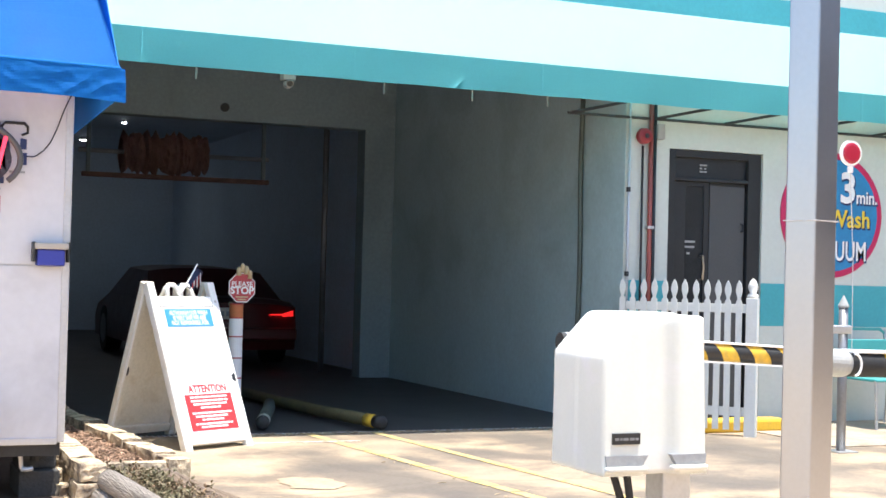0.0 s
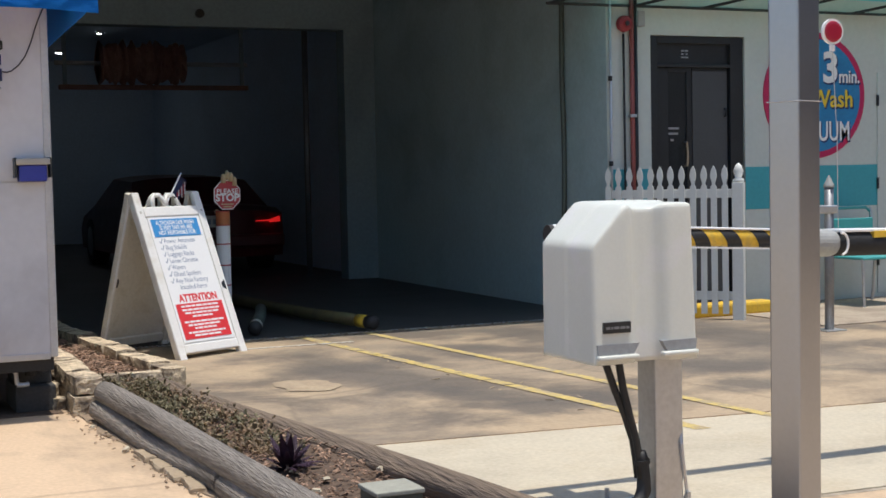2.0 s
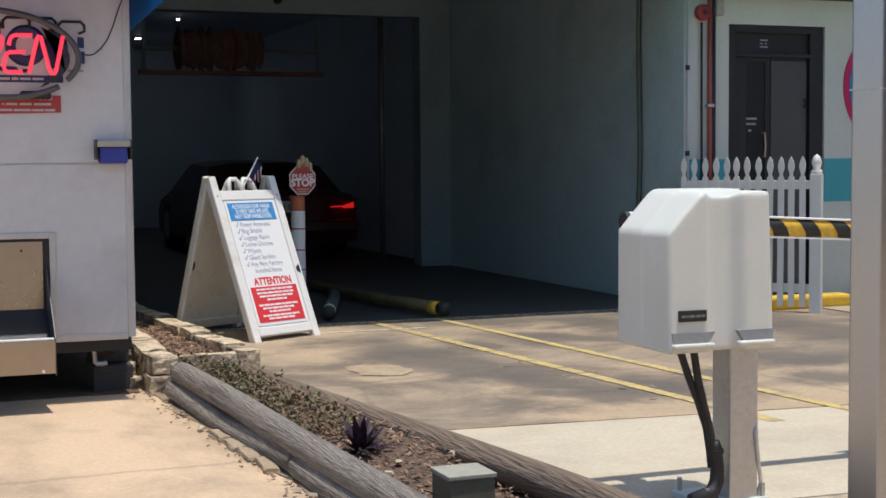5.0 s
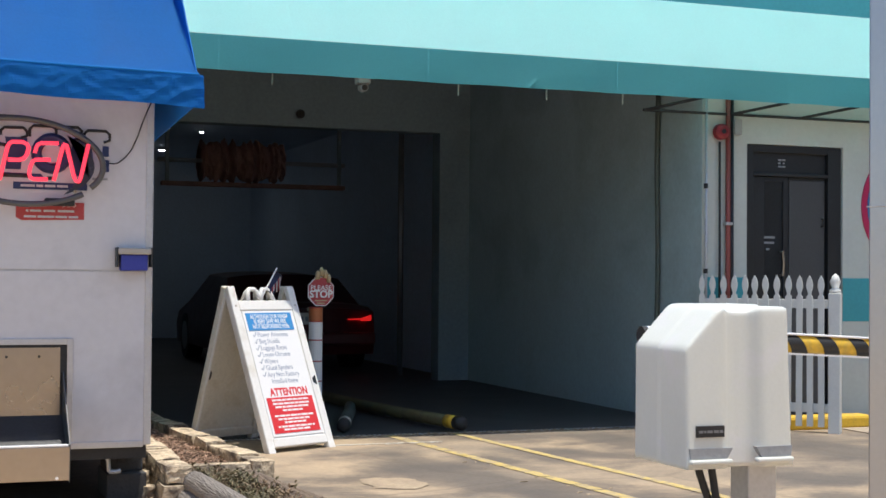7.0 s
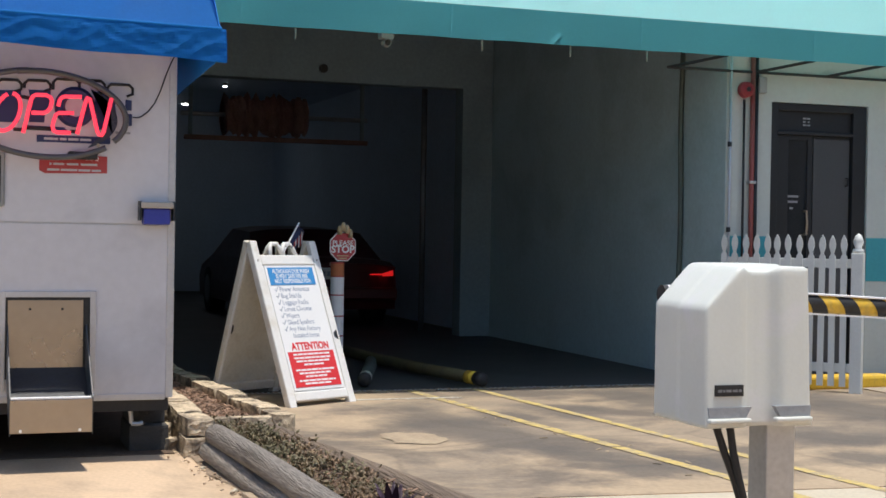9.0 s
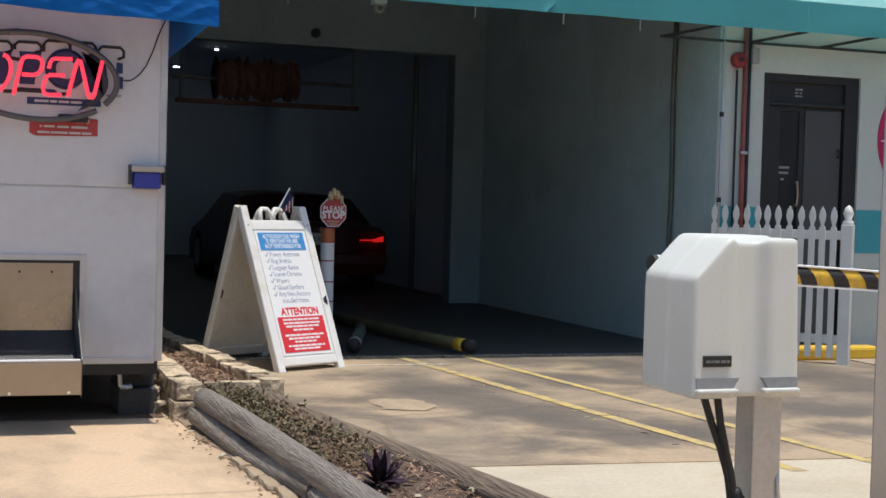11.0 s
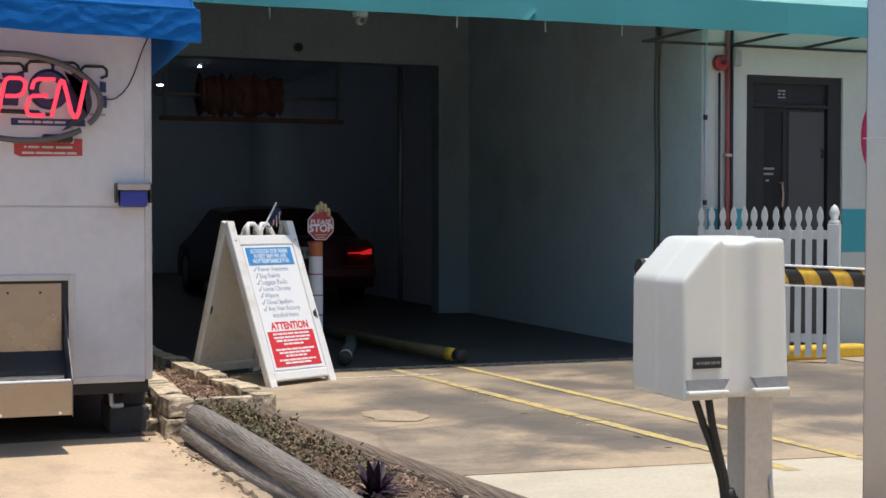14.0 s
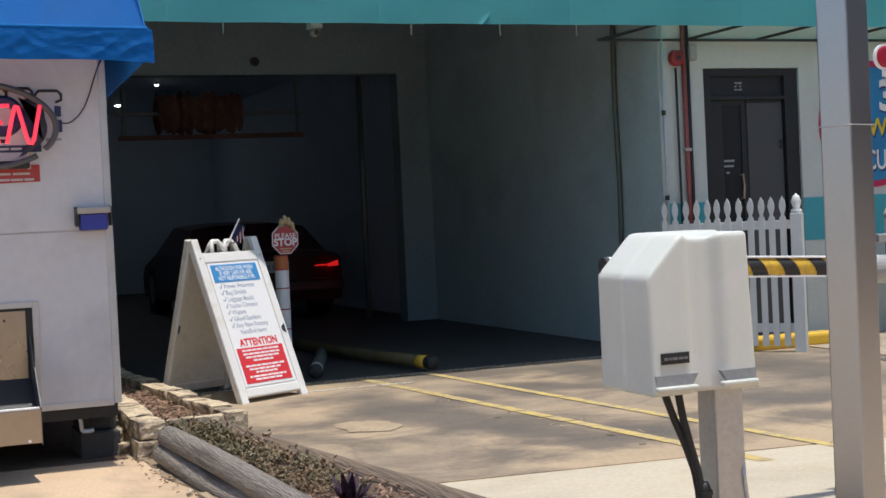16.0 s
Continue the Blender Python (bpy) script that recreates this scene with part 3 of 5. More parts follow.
def plastic_chair(m):
    c = thing("patio_chair", "teal patio chair with a bent metal frame by the wall", "chair")
    for s in (0, 0.5):
        part("leg", rod([(s, 0, 0), (s, 0.02, 0.42)], 0.013, 8), M["galv"], c)
        part("rear_leg", rod([(s, 0.48, 0), (s, 0.44, 0.42), (s, 0.5, 0.84)], 0.013, 8), M["galv"], c)
    part("seat", box(-0.01, 0.51, 0.0, 0.46, 0.41, 0.435, 0.01), M["chairteal"], c)
    part("backrest", rod([(0, 0.46, 0.5), (0, 0.5, 0.8), (0.05, 0.505, 0.84), (0.45, 0.505, 0.84), (0.5, 0.5, 0.8), (0.5, 0.46, 0.5)], 0.014, 8), M["chairteal"], c)
    part("back_panel", box(0.0, 0.5, 0.462, 0.482, 0.47, 0.75, 0.008), M["chairteal"], c)
    c.matrix_basis = m


plastic_chair(pose(8.15, 9.45, 0, 0, 0, 0))


def picket_fence():
    p, q = Vector((6.76, 9.30, 0)), Vector((6.02, 10.09, 0))
    d, L = (q - p).normalized(), (q - p).length
    f = thing("picket_fence", "white vinyl picket fence with pointed tops standing by the wall corner", "fence", p, math.degrees(math.atan2(d.y, d.x)))
    part("post", box(-0.045, 0.045, -0.045, 0.045, 0, 1.10, 0.004), M["fence"], f)
    cap = rod([(0, 0, 1.10), (0, 0, 1.125), (0, 0, 1.14), (0, 0, 1.19), (0, 0, 1.235), (0, 0, 1.255)], [0.045, 0.045, 0.025, 0.042, 0.025, 0.003], 12)
    part("post_cap", cap, M["fence"], f, smooth=True)
    for z in (0.16, 0.98):
        part("rail", box(0.045, L, -0.018, 0.018, z, z + 0.07, 0.003), M["fence"], f)
    h = 1.24
    out = [(-0.024, 0.05), (0.024, 0.05), (0.024, h - 0.17), (0.012, h - 0.155), (0.012, h - 0.14), (0.024, h - 0.1), (0.026, h - 0.075), (0.018, h - 0.035), (0, h),
           (-0.018, h - 0.035), (-0.026, h - 0.075), (-0.024, h - 0.1), (-0.012, h - 0.14), (-0.012, h - 0.155), (-0.024, h - 0.17)]
    n = 12
    for i in range(n):
        x = 0.10 + (L - 0.12) * i / (n - 1)
        tilt = random.uniform(-0.006, 0.006)
        part("picket", prism([(x + a + tilt * b, b + random.uniform(-0.002, 0.002)) for a, b in out], 0.018, 0.034, axis="y"), M["fence"], f)


picket_fence()
kerb = part("kerb_stop", box(6.25, 7.32, 9.58, 9.76, 0, 0.11, 0.025), M["yellow"])
tagged(kerb, "yellow painted concrete kerb stop behind the fence", "kerb")


def cap_post():
    p = thing("gate_post", "galvanised steel post with pointed cap and clamp on a base plate", "post", (6.86, 8.33, 0))
    part("tube", rod([(0, 0, 0.012), (0, 0, 1.06)], 0.034, 16), M["galvdark"], p, smooth=True)
    part("cap", rod([(0, 0, 1.06), (0, 0, 1.075), (0, 0, 1.15)], [0.04, 0.04, 0.004], 16), M["greymetal"], p)
    part("base_plate", box(-0.09, 0.09, -0.09, 0.09, 0.004, 0.014, 0.002), M["galv"], p)
    part("clamp", box(-0.13, 0.045, -0.05, 0.05, 0.87, 0.93, 0.01), M["galv"], p)


cap_post()


# ---- barrier gate ----
def gate_operator():
    X, Y, Z0 = 2.445, 4.165, 0.561
    w, dep, h = 0.417, 0.369, 0.549
    g = thing("gate_operator", "white plastic barrier gate operator on a steel pedestal", "gate operator", (X, Y, 0))
    bm = bmesh.new()
    bmesh.ops.create_cube(bm, size=1.0)
    bmesh.ops.subdivide_edges(bm, edges=bm.edges[:], cuts=31, use_grid_fill=True)
    for v in bm.verts:
        x, y, z = v.co.x + 0.5, v.co.y + 0.5, v.co.z + 0.5
        top = h - max(0.0, 0.32 - x) / 0.32 * 0.142
        front = max(0.0, 1 - y * 2.2)
        valley = min(1.0, max(0.0, (0.175 - abs(x - 0.54)) / 0.07))
        groove = valley * 0.036
        taper = 0.012 * z
        v.co = (x * w + min(0.0, 0.5 - x) * 2 * taper, y * dep + front * groove + front * taper * 1.2, Z0 + z * top)
        if z > 0.97:
            v.co.z -= valley * 0.02 * max(0.0, 1 - 1.6 * y)
    for _ in range(3):
        bmesh.ops.smooth_vert(bm, verts=[v for v in bm.verts if v.co.z > Z0 + 0.03], factor=0.5, use_axis_x=True, use_axis_y=True, use_axis_z=True)
    bm.normal_update()
    for v in bm.verts:
        if v.co.y > dep * 0.52 and v.co.z > Z0 + 0.01 and abs(v.normal.y) < 0.6:
            v.co += v.normal * 0.005
    part("cover", bm, M["cover"], g, "white moulded plastic cover", True)
    for x0, x1, s in ((0.008, 0.176, 1), (0.268, 0.412, -1)):
        a, b = (0.004, 0.022) if s > 0 else (0.022, 0.004)
        # the recess is not hollowed out: its shade is this grey prism
        part("pocket", prism([(x0, Z0 + 0.070), (x0 + a, Z0 + 0.034), (x1 - b, Z0 + 0.034), (x1, Z0 + 0.070)], -0.003, 0.02, axis="y"), M["pocket"], g, "finger recess with its shade painted grey")
        part("lip", box(x0 - 0.002, x1 - b * 0.4, -0.020, 0.010, Z0 + 0.016, Z0 + 0.033, 0.006, segs=3), M["cover"], g, smooth=True)
    pl = part("name_plate", box(0.034, 0.142, -0.004, 0.012, Z0 + 0.108, Z0 + 0.146, 0.001), M["black"], g, "small black name plate")
    for x0, x1 in ((0.042, 0.058), (0.062, 0.070), (0.074, 0.094), (0.099, 0.118), (0.122, 0.134)):
        part("lettering_bar", box(x0, x1, -0.0055, -0.0045, Z0 + 0.122, Z0 + 0.131), M["galvdark"], pl)
    px, py, pw = 0.268, 0.048, 0.116
    part("pedestal", box(px, px + pw, py, py + pw, 0.02, Z0 + 0.02, 0.006), M["galv"], g, "galvanised square steel pedestal")
    part("base_plate", box(px - 0.115, px + pw + 0.035, py - 0.018, py + pw + 0.09, 0.004, 0.028, 0.004), M["wallwhite"], g, "white painted base plate")
    for bx, by in ((px - 0.09, py + 0.0), (px + pw + 0.02, py + 0.0), (px - 0.09, py + pw + 0.07), (px + pw + 0.02, py + pw + 0.07)):
        part("anchor_bolt", rod([(bx, by, 0.02), (bx, by, 0.075)], 0.009, 8), M["galv"], g)
    # two conduits sag together into one boot beside the pedestal
    for k, xa in enumerate((0.085, 0.128)):
        xs = [(0.0, xa), (0.1, xa + 0.006), (0.3, xa + 0.040 - 0.018 * k), (0.5, xa + 0.080 - 0.034 * k), (0.7, xa + 0.112 - 0.040 * k), (0.85, xa + 0.124 - 0.040 * k), (1.0, xa + 0.132 - 0.042 * k)]
        pts = [(x, 0.085 - k * 0.018, Z0 + 0.04 - (Z0 - 0.10) * t) for t, x in xs]
        part("conduit", rod(pts, 0.0135, 10), M["black"], g, "black flexible cable conduit", True)
    part("conduit_boot", rod([(px - 0.048, 0.07, 0.235), (px - 0.045, 0.07, 0.215), (px - 0.036, 0.07, 0.14), (px - 0.038, 0.068, 0.095), (px - 0.062, 0.06, 0.055), (px - 0.150, 0.05, 0.034)], [0.018, 0.023, 0.024, 0.026, 0.028, 0.028], 14), M["black"], g, "black rubber conduit boot", True)
    part("strap", rod([(px - 0.044, 0.07, 0.205), (px - 0.042, 0.07, 0.190)], 0.029, 14), M["black"], g)
    part("drain_wire", rod([(px + pw + 0.006, py + 0.03, Z0), (px + pw + 0.008, py + 0.03, 0.36), (px + pw - 0.012, py - 0.006, 0.25), (px + pw + 0.0, py - 0.004, 0.16), (px + pw + 0.02, py + 0.01, 0.07), (px + pw + 0.01, py + 0.02, 0.026)], 0.007, 8), M["trailertrim"], g)


gate_operator()


def barrier_arm():
    a = thing("barrier_arm", "striped barrier gate arm with a coupling and whip reflector", "barrier arm", (3.111, 4.64, 0.961))
    a.scale = (1.055, 1.055, 1.055)
    u = Vector((1, 0.0, -0.052)).normalized()
    part("shaft", rod([(-0.53, 0, 0.03), u * 0.62], 0.034, 20), M["yellow"], a, "yellow and black striped tube", True)
    # black diagonal wraps on the tube
    for i in range(4):
        bm, vs = bmesh.new(), []
        for k in range(13):
            ang = math.radians(150 * k / 12 - 75)
            for e in (0, 1):
                vs.append(bm.verts.new(u * (0.0 + i * 0.142 + 0.068 * e + 0.06 * (k / 12)) + 0.0353 * Vector((0, -math.cos(ang), -math.sin(ang)))))
        for k in range(12):
            bm.faces.new((vs[2 * k], vs[2 * k + 1], vs[2 * k + 3], vs[2 * k + 2]))
        bmesh.ops.recalc_face_normals(bm, faces=bm.faces[:])
        part("stripe", bm, M["black"], a, "black diagonal stripe", True)
    piece = part("top_strip", box(-0.1, 0.62, -0.03, 0.03, 0.0, 0.008, 0.003), M["white"], a, "white top strip")
    piece.matrix_basis = pose(0, 0, 0.031, 0, 3.0, 0)
    part("drive_hub", rod([(-0.40, 0.03, 0.02), (-0.40, -0.13, 0.02)], 0.045, 16), M["galv"], a)
    part("tail_ring", rod([(-0.54, 0, 0.03), (-0.525, 0, 0.029)], 0.035, 20), M["white"], a, "white end ring")
    part("tail_cap", rod([(-0.557, 0, 0.0305), (-0.54, 0, 0.03)], 0.033, 20), M["black"], a)
    piece = part("bottom_strip", box(-0.1, 0.62, -0.034, -0.02, -0.006, 0.0), M["white"], a)
    piece.matrix_basis = pose(0, 0, -0.034, 0, 3.0, 0)
    e = u * 0.62
    part("coupling", rod([e + Vector((-0.04, 0, -0.01)), e + Vector((0.06, 0, -0.015)), e + Vector((0.085, 0, -0.017))], [0.054, 0.054, 0.045], 24), M["greymetal"], a, "grey round coupling")
    e2 = e + Vector((0.08, 0, -0.018))
    part("outer_tube", rod([e2, e2 + Vector((2.6, 0, -0.06))], 0.05, 20), M["black"], a, "black outer tube", True)
    piece = part("outer_strip", box(0, 2.6, -0.042, 0.042, 0, 0.012, 0.004), M["white"], a, "white top strip")
    piece.matrix_basis = Matrix.Translation(e2 + Vector((0, 0, 0.044))) @ pose(0, 0, 0, 0, 1.3, 0)
    piece = part("patch", box(0.16, 0.25, -0.053, -0.03, 0.018, 0.043), M["yellow"], a)
    piece.matrix_basis = Matrix.Translation(e2)
    part("loop_cable", rod([e2 + Vector((0.0 + 0.03 * math.cos(t), -0.055, 0.0 + 0.042 * math.sin(t))) for t in [-1.5 + 3.2 * i / 12 for i in range(13)]], 0.005, 8), M["white"], a)


barrier_arm()


M["lensred"] = mat("red_reflector_plastic", (0.34, 0.012, 0.035), 0.3, vary=0.04, bump=0.0)


def whip():
    w = thing("whip_reflector", "round red reflector on a thin white whip above the barrier arm", "reflector", (3.862, 4.62, 0.966))
    w.scale = (1.055, 1.055, 1.055)
    part("rod", rod([(0, 0, -0.02), (-0.004, 0, 0.35), (-0.026, 0, 0.705)], 0.0016, 8), M["trailertrim"], w)
    part("rim", rod([(-0.026, 0.006, 0.76), (-0.026, -0.006, 0.76)], 0.049, 32), M["white"], w, "white rim")
    part("lens", rod([(-0.026, -0.006, 0.76), (-0.026, -0.011, 0.76), (-0.026, -0.013, 0.76)], [0.041, 0.039, 0.030], 32), M["lensred"], w, "red reflector lens")
    part("clip", box(-0.036, -0.016, -0.006, 0.006, 0.685, 0.71, 0.002), M["white"], w)


whip()


def square_pole():
    p = thing("square_pole", "weathered aluminium square pole standing in the pavement", "pole", (2.535, 3.187, 0), 16.5)
    part("shaft", box(0, 0.102, 0, 0.102, 0.01, 3.6, 0.006), M["alu"], p)
    part("foot", box(-0.06, 0.162, -0.06, 0.162, 0.006, 0.02, 0.003), M["galv"], p)
    part("wire_band", rod([(-0.003, -0.003, 1.41), (0.105, -0.003, 1.41), (0.105, 0.105, 1.41), (-0.003, 0.105, 1.41)], 0.0018, 6, closed=True), M["trailertrim"], p, "thin white wire band")


square_pole()


# ---- kiosk trailer ----
TY, TX = 7.50, 1.174


def kiosk_trailer():
    k = thing("kiosk_trailer", "white metal kiosk trailer standing on concrete blocks", "trailer", (TX, TY, 0))
    part("front_lower", box(-0.94, -0.04, 0, 0.05, 0.335, 1.217), M["trailer"], k)
    # the slot is at x -0.86 .. -0.44, z 0.45 .. 0.85: front solid, its dark painted
    part("front_upper", box(-4.6, -0.04, 0, 0.05, 1.227, 3.0), M["trailer"], k)
    part("front_far", box(-4.6, -0.95, 0, 0.05, 0.335, 1.217), M["trailer"], k)
    part("seam_strip", box(-4.6, -0.04, 0.008, 0.05, 1.217, 1.227), M["trailertrim"], k)
    part("corner_trim", box(-0.04, 0.0, -0.006, 0.06, 0.31, 3.0, 0.006), M["trailertrim"], k, "grey aluminium corner trim")
    part("sill_trim", box(-4.6, -0.04, -0.006, 0.05, 0.30, 0.335, 0.004), M["trailertrim"], k, "grey sill trim")
    part("side_wall", box(-0.05, -0.002, 0.06, 2.2, 0.31, 3.0), M["trailer"], k)
    part("rear_wall", box(-4.6, -0.05, 2.15, 2.2, 0.31, 3.0), M["trailer"], k)
    part("far_wall", box(-4.65, -4.6, 0, 2.2, 0.31, 3.0), M["trailer"], k)
    part("roof", box(-4.65, 0, 0, 2.2, 3.0, 3.05), M["trailer"], k)
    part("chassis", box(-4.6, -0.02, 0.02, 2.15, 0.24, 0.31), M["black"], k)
    part("axle_tube", rod([(-0.12, 0.18, 0.27), (-0.12, 0.18, 0.2)], 0.03, 10), M["black"], k)
    part("valve", box(-0.285, -0.235, 0.085, 0.12, 0.262, 0.288, 0.006), M["galv"], k, "pale grey valve under the trailer")
    part("elbow", rod([(-0.20, 0.10, 0.165), (-0.165, 0.10, 0.162), (-0.14, 0.10, 0.168)], 0.014, 8), M["galv"], k)
    part("drop_pipe", rod([(-0.224, 0.10, 0.30), (-0.222, 0.10, 0.25), (-0.205, 0.10, 0.225), (-0.20, 0.10, 0.165)], 0.012, 8), M["trailertrim"], k)


kiosk_trailer()
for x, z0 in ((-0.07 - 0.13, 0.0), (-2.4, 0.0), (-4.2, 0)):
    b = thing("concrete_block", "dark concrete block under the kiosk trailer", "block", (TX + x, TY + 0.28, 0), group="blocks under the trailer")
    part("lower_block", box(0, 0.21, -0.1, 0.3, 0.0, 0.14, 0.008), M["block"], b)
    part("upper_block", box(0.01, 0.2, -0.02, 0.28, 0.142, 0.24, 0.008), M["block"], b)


def pay_tray():
    t = thing("pay_tray", "open steel drop tray below a framed slot in the trailer", "tray", (0.322, TY, 0))
    w, z0, z1 = 0.42, 0.42, 0.84
    for a, b, c, e in ((-0.03, 0.0, z0 - 0.06, z1 + 0.03), (w, w + 0.03, z0 - 0.06, z1 + 0.03), (0, w, z1, z1 + 0.03)):
        part("frame", box(a, b, -0.012, 0.0, c, e, 0.002), M["trailertrim"], t)
    # black sheet for the shade inside the slot
    part("dark_reveal", box(0.0, w, -0.006, -0.002, z0, z1), M["black"], t)
    part("back_plate", box(0.012, w - 0.035, -0.012, -0.007, z0 - 0.02, z1 - 0.015), M["steel"], t, "brushed steel back plate")
    for x in (0.12, 0.28):
        part("screw", rod([(x, -0.012, z1 - 0.06), (x, -0.016, z1 - 0.06)], 0.007, 8), M["darkmetal"], t)
    # dark metal colour holds the shadow inside the tray
    part("tray_floor", prism([(-0.013, 0.48), (-0.013, 0.47), (-0.39, 0.20), (-0.39, 0.21)], 0.015, w - 0.015, axis="x"), M["darkmetal"], t, "sloping tray floor painted dark for its shade")
    part("front_plate", box(0.01, w - 0.02, -0.405, -0.39, 0.198, 0.362, 0.003), M["steel"], t, "tan-tinted steel front plate")
    # white stands for sunlight on the steel lip
    part("front_lip", box(0.012, w - 0.026, -0.405, -0.375, 0.363, 0.372, 0.002), M["white"], t, "front lip painted white for the sun on it")
    for x in (0.008, w - 0.022):
        part("cheek", prism([(-0.012, 0.70), (-0.012, 0.40), (-0.39, 0.185), (-0.405, 0.37)], x, x + 0.006, axis="x"), M["doorpanel"], t)
    for x in (0.06, w - 0.08):
        part("rivet", rod([(x, -0.406, 0.21), (x, -0.41, 0.21)], 0.008, 8), M["white"], t)


pay_tray()


def towel_dispenser():
    d = thing("towel_dispenser", "blue and beige plastic towel dispenser on the trailer wall", "dispenser", (0.984, TY, 1.222))
    part("body", box(0.015, 0.155, -0.075, 0, 0.0, 0.085, 0.008), M["dispenser"], d, "blue plastic body")
    part("hood", box(0.0, 0.17, -0.09, 0, 0.085, 0.118, 0.006), M["beige"], d, "beige hood")
    for x in (-0.006, 0.168):
        part("bracket", box(x, x + 0.01, -0.085, 0, 0.02, 0.122, 0.003), M["darkmetal"], d)


towel_dispenser()


def kiosk_awning():
    a = thing("kiosk_awning", "bright blue vinyl awning with a wrinkled valance over the kiosk", "awning", (0, 0, 0))
    x0, x1, yf, yb = -3.4, 1.275, 6.8, TY
    bm, n = bmesh.new(), 40
    rows = []
    for i in range(n + 1):
        s = i / n
        xf = x0 + (x1 - x0) * s
        xb = x0 + (1.185 - x0) * s
        rows.append([bm.verts.new((xf + (xb - xf) * k, yf + (yb - yf) * k, (2.173 + 0.0185 * min(1.6, 1.297 - xf)) + 0.72 * k - 0.012 * math.sin(math.pi * k) + 0.004 * math.sin(s * 25 + k * 3))) for k in (0, 0.2, 0.4, 0.6, 0.8, 1)])
    for p, q in zip(rows, rows[1:]):
        for k in range(5):
            bm.faces.new((p[k], q[k], q[k + 1], p[k + 1]))
    bmesh.ops.solidify(bm, geom=bm.faces[:], thickness=0.004)
    part("canopy", bm, M["blue"], a, "taut blue vinyl canopy")
    bm, rows = bmesh.new(), []
    n, m = 300, 14
    for i in range(n + 1):
        x = x0 + (x1 - x0) * i / n
        col = []
        for j in range(m + 1):
            k = j / m
            env = math.sin(math.pi * min(1, k * 1.05)) ** 0.6
            w = 0.010 * (1 - 3.2 * abs(noise.noise((x * 4.6, k * 1.6 + x * 4.0, 0)))) + 0.006 * (1 - 3 * abs(noise.noise((x * 8, k * 3.0 - x * 6.5, 3)))) + 0.003 * noise.noise((x * 14, k * 5, 5))
            col.append(bm.verts.new((x, yf - 0.006 - env * w - 0.012 * k, (2.171 + 0.0185 * min(1.6, 1.297 - x)) * (1 - k) + (2.010 + 0.032 * min(1.6, 1.297 - x)) * k + 0.004 * k * math.sin(x * 8))))
        rows.append(col)
    for p, q in zip(rows, rows[1:]):
        for j in range(m):
            bm.faces.new((p[j + 1], q[j + 1], q[j], p[j]))
    bmesh.ops.solidify(bm, geom=bm.faces[:], thickness=0.004)
    part("valance", bm, M["blue"], a, "wrinkled blue valance")
    part("hem_cord", rod([(x0, yf - 0.008, 2.204), (x1 - 1.6, yf - 0.008, 2.204), (x1, yf - 0.008, 2.175)], 0.006, 8), M["blue"], a)
    part("end_panel", prism([(yf, 2.186), (yb, 2.898), (8.3, 2.898), (8.3, 1.95), (yf + 0.12, 2.02), (yf, 2.035)], x1 - 0.012, x1 - 0.008, axis="x"), M["blue"], a, "blue end panel")
    for v in a.children[-1].data.vertices:
        v.co.x += 0.03 * (2.898 - v.co.z)
    # added strip that keeps sun from leaking between canopy and end panel
    sun_stop = part("corner_gusset", prism([(1.265, yf), (1.185, yb), (1.10, 8.3), (1.265, 8.3)], -0.002, 0.002), M["blue"], a)
    for v in sun_stop.data.vertices:
        v.co.z += 2.178 + 0.712 * min(1.0, (v.co.y - yf) / (yb - yf))
    part("frame_bar", rod([(x0, yf + 0.02, 2.158), (x1 - 0.02, yf + 0.02, 2.158)], 0.012, 8), M["galv"], a)
    # scaled about the camera to keep its outline in view; stands out 0.35 m
    cam_eye = Vector((0, 0, 1.23))
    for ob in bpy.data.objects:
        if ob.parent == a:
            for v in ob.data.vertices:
                v.co = cam_eye + (v.co - cam_eye) * (1 + 0.0515 * max(0.0, (yb - v.co.y) / (yb - yf)))


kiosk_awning()


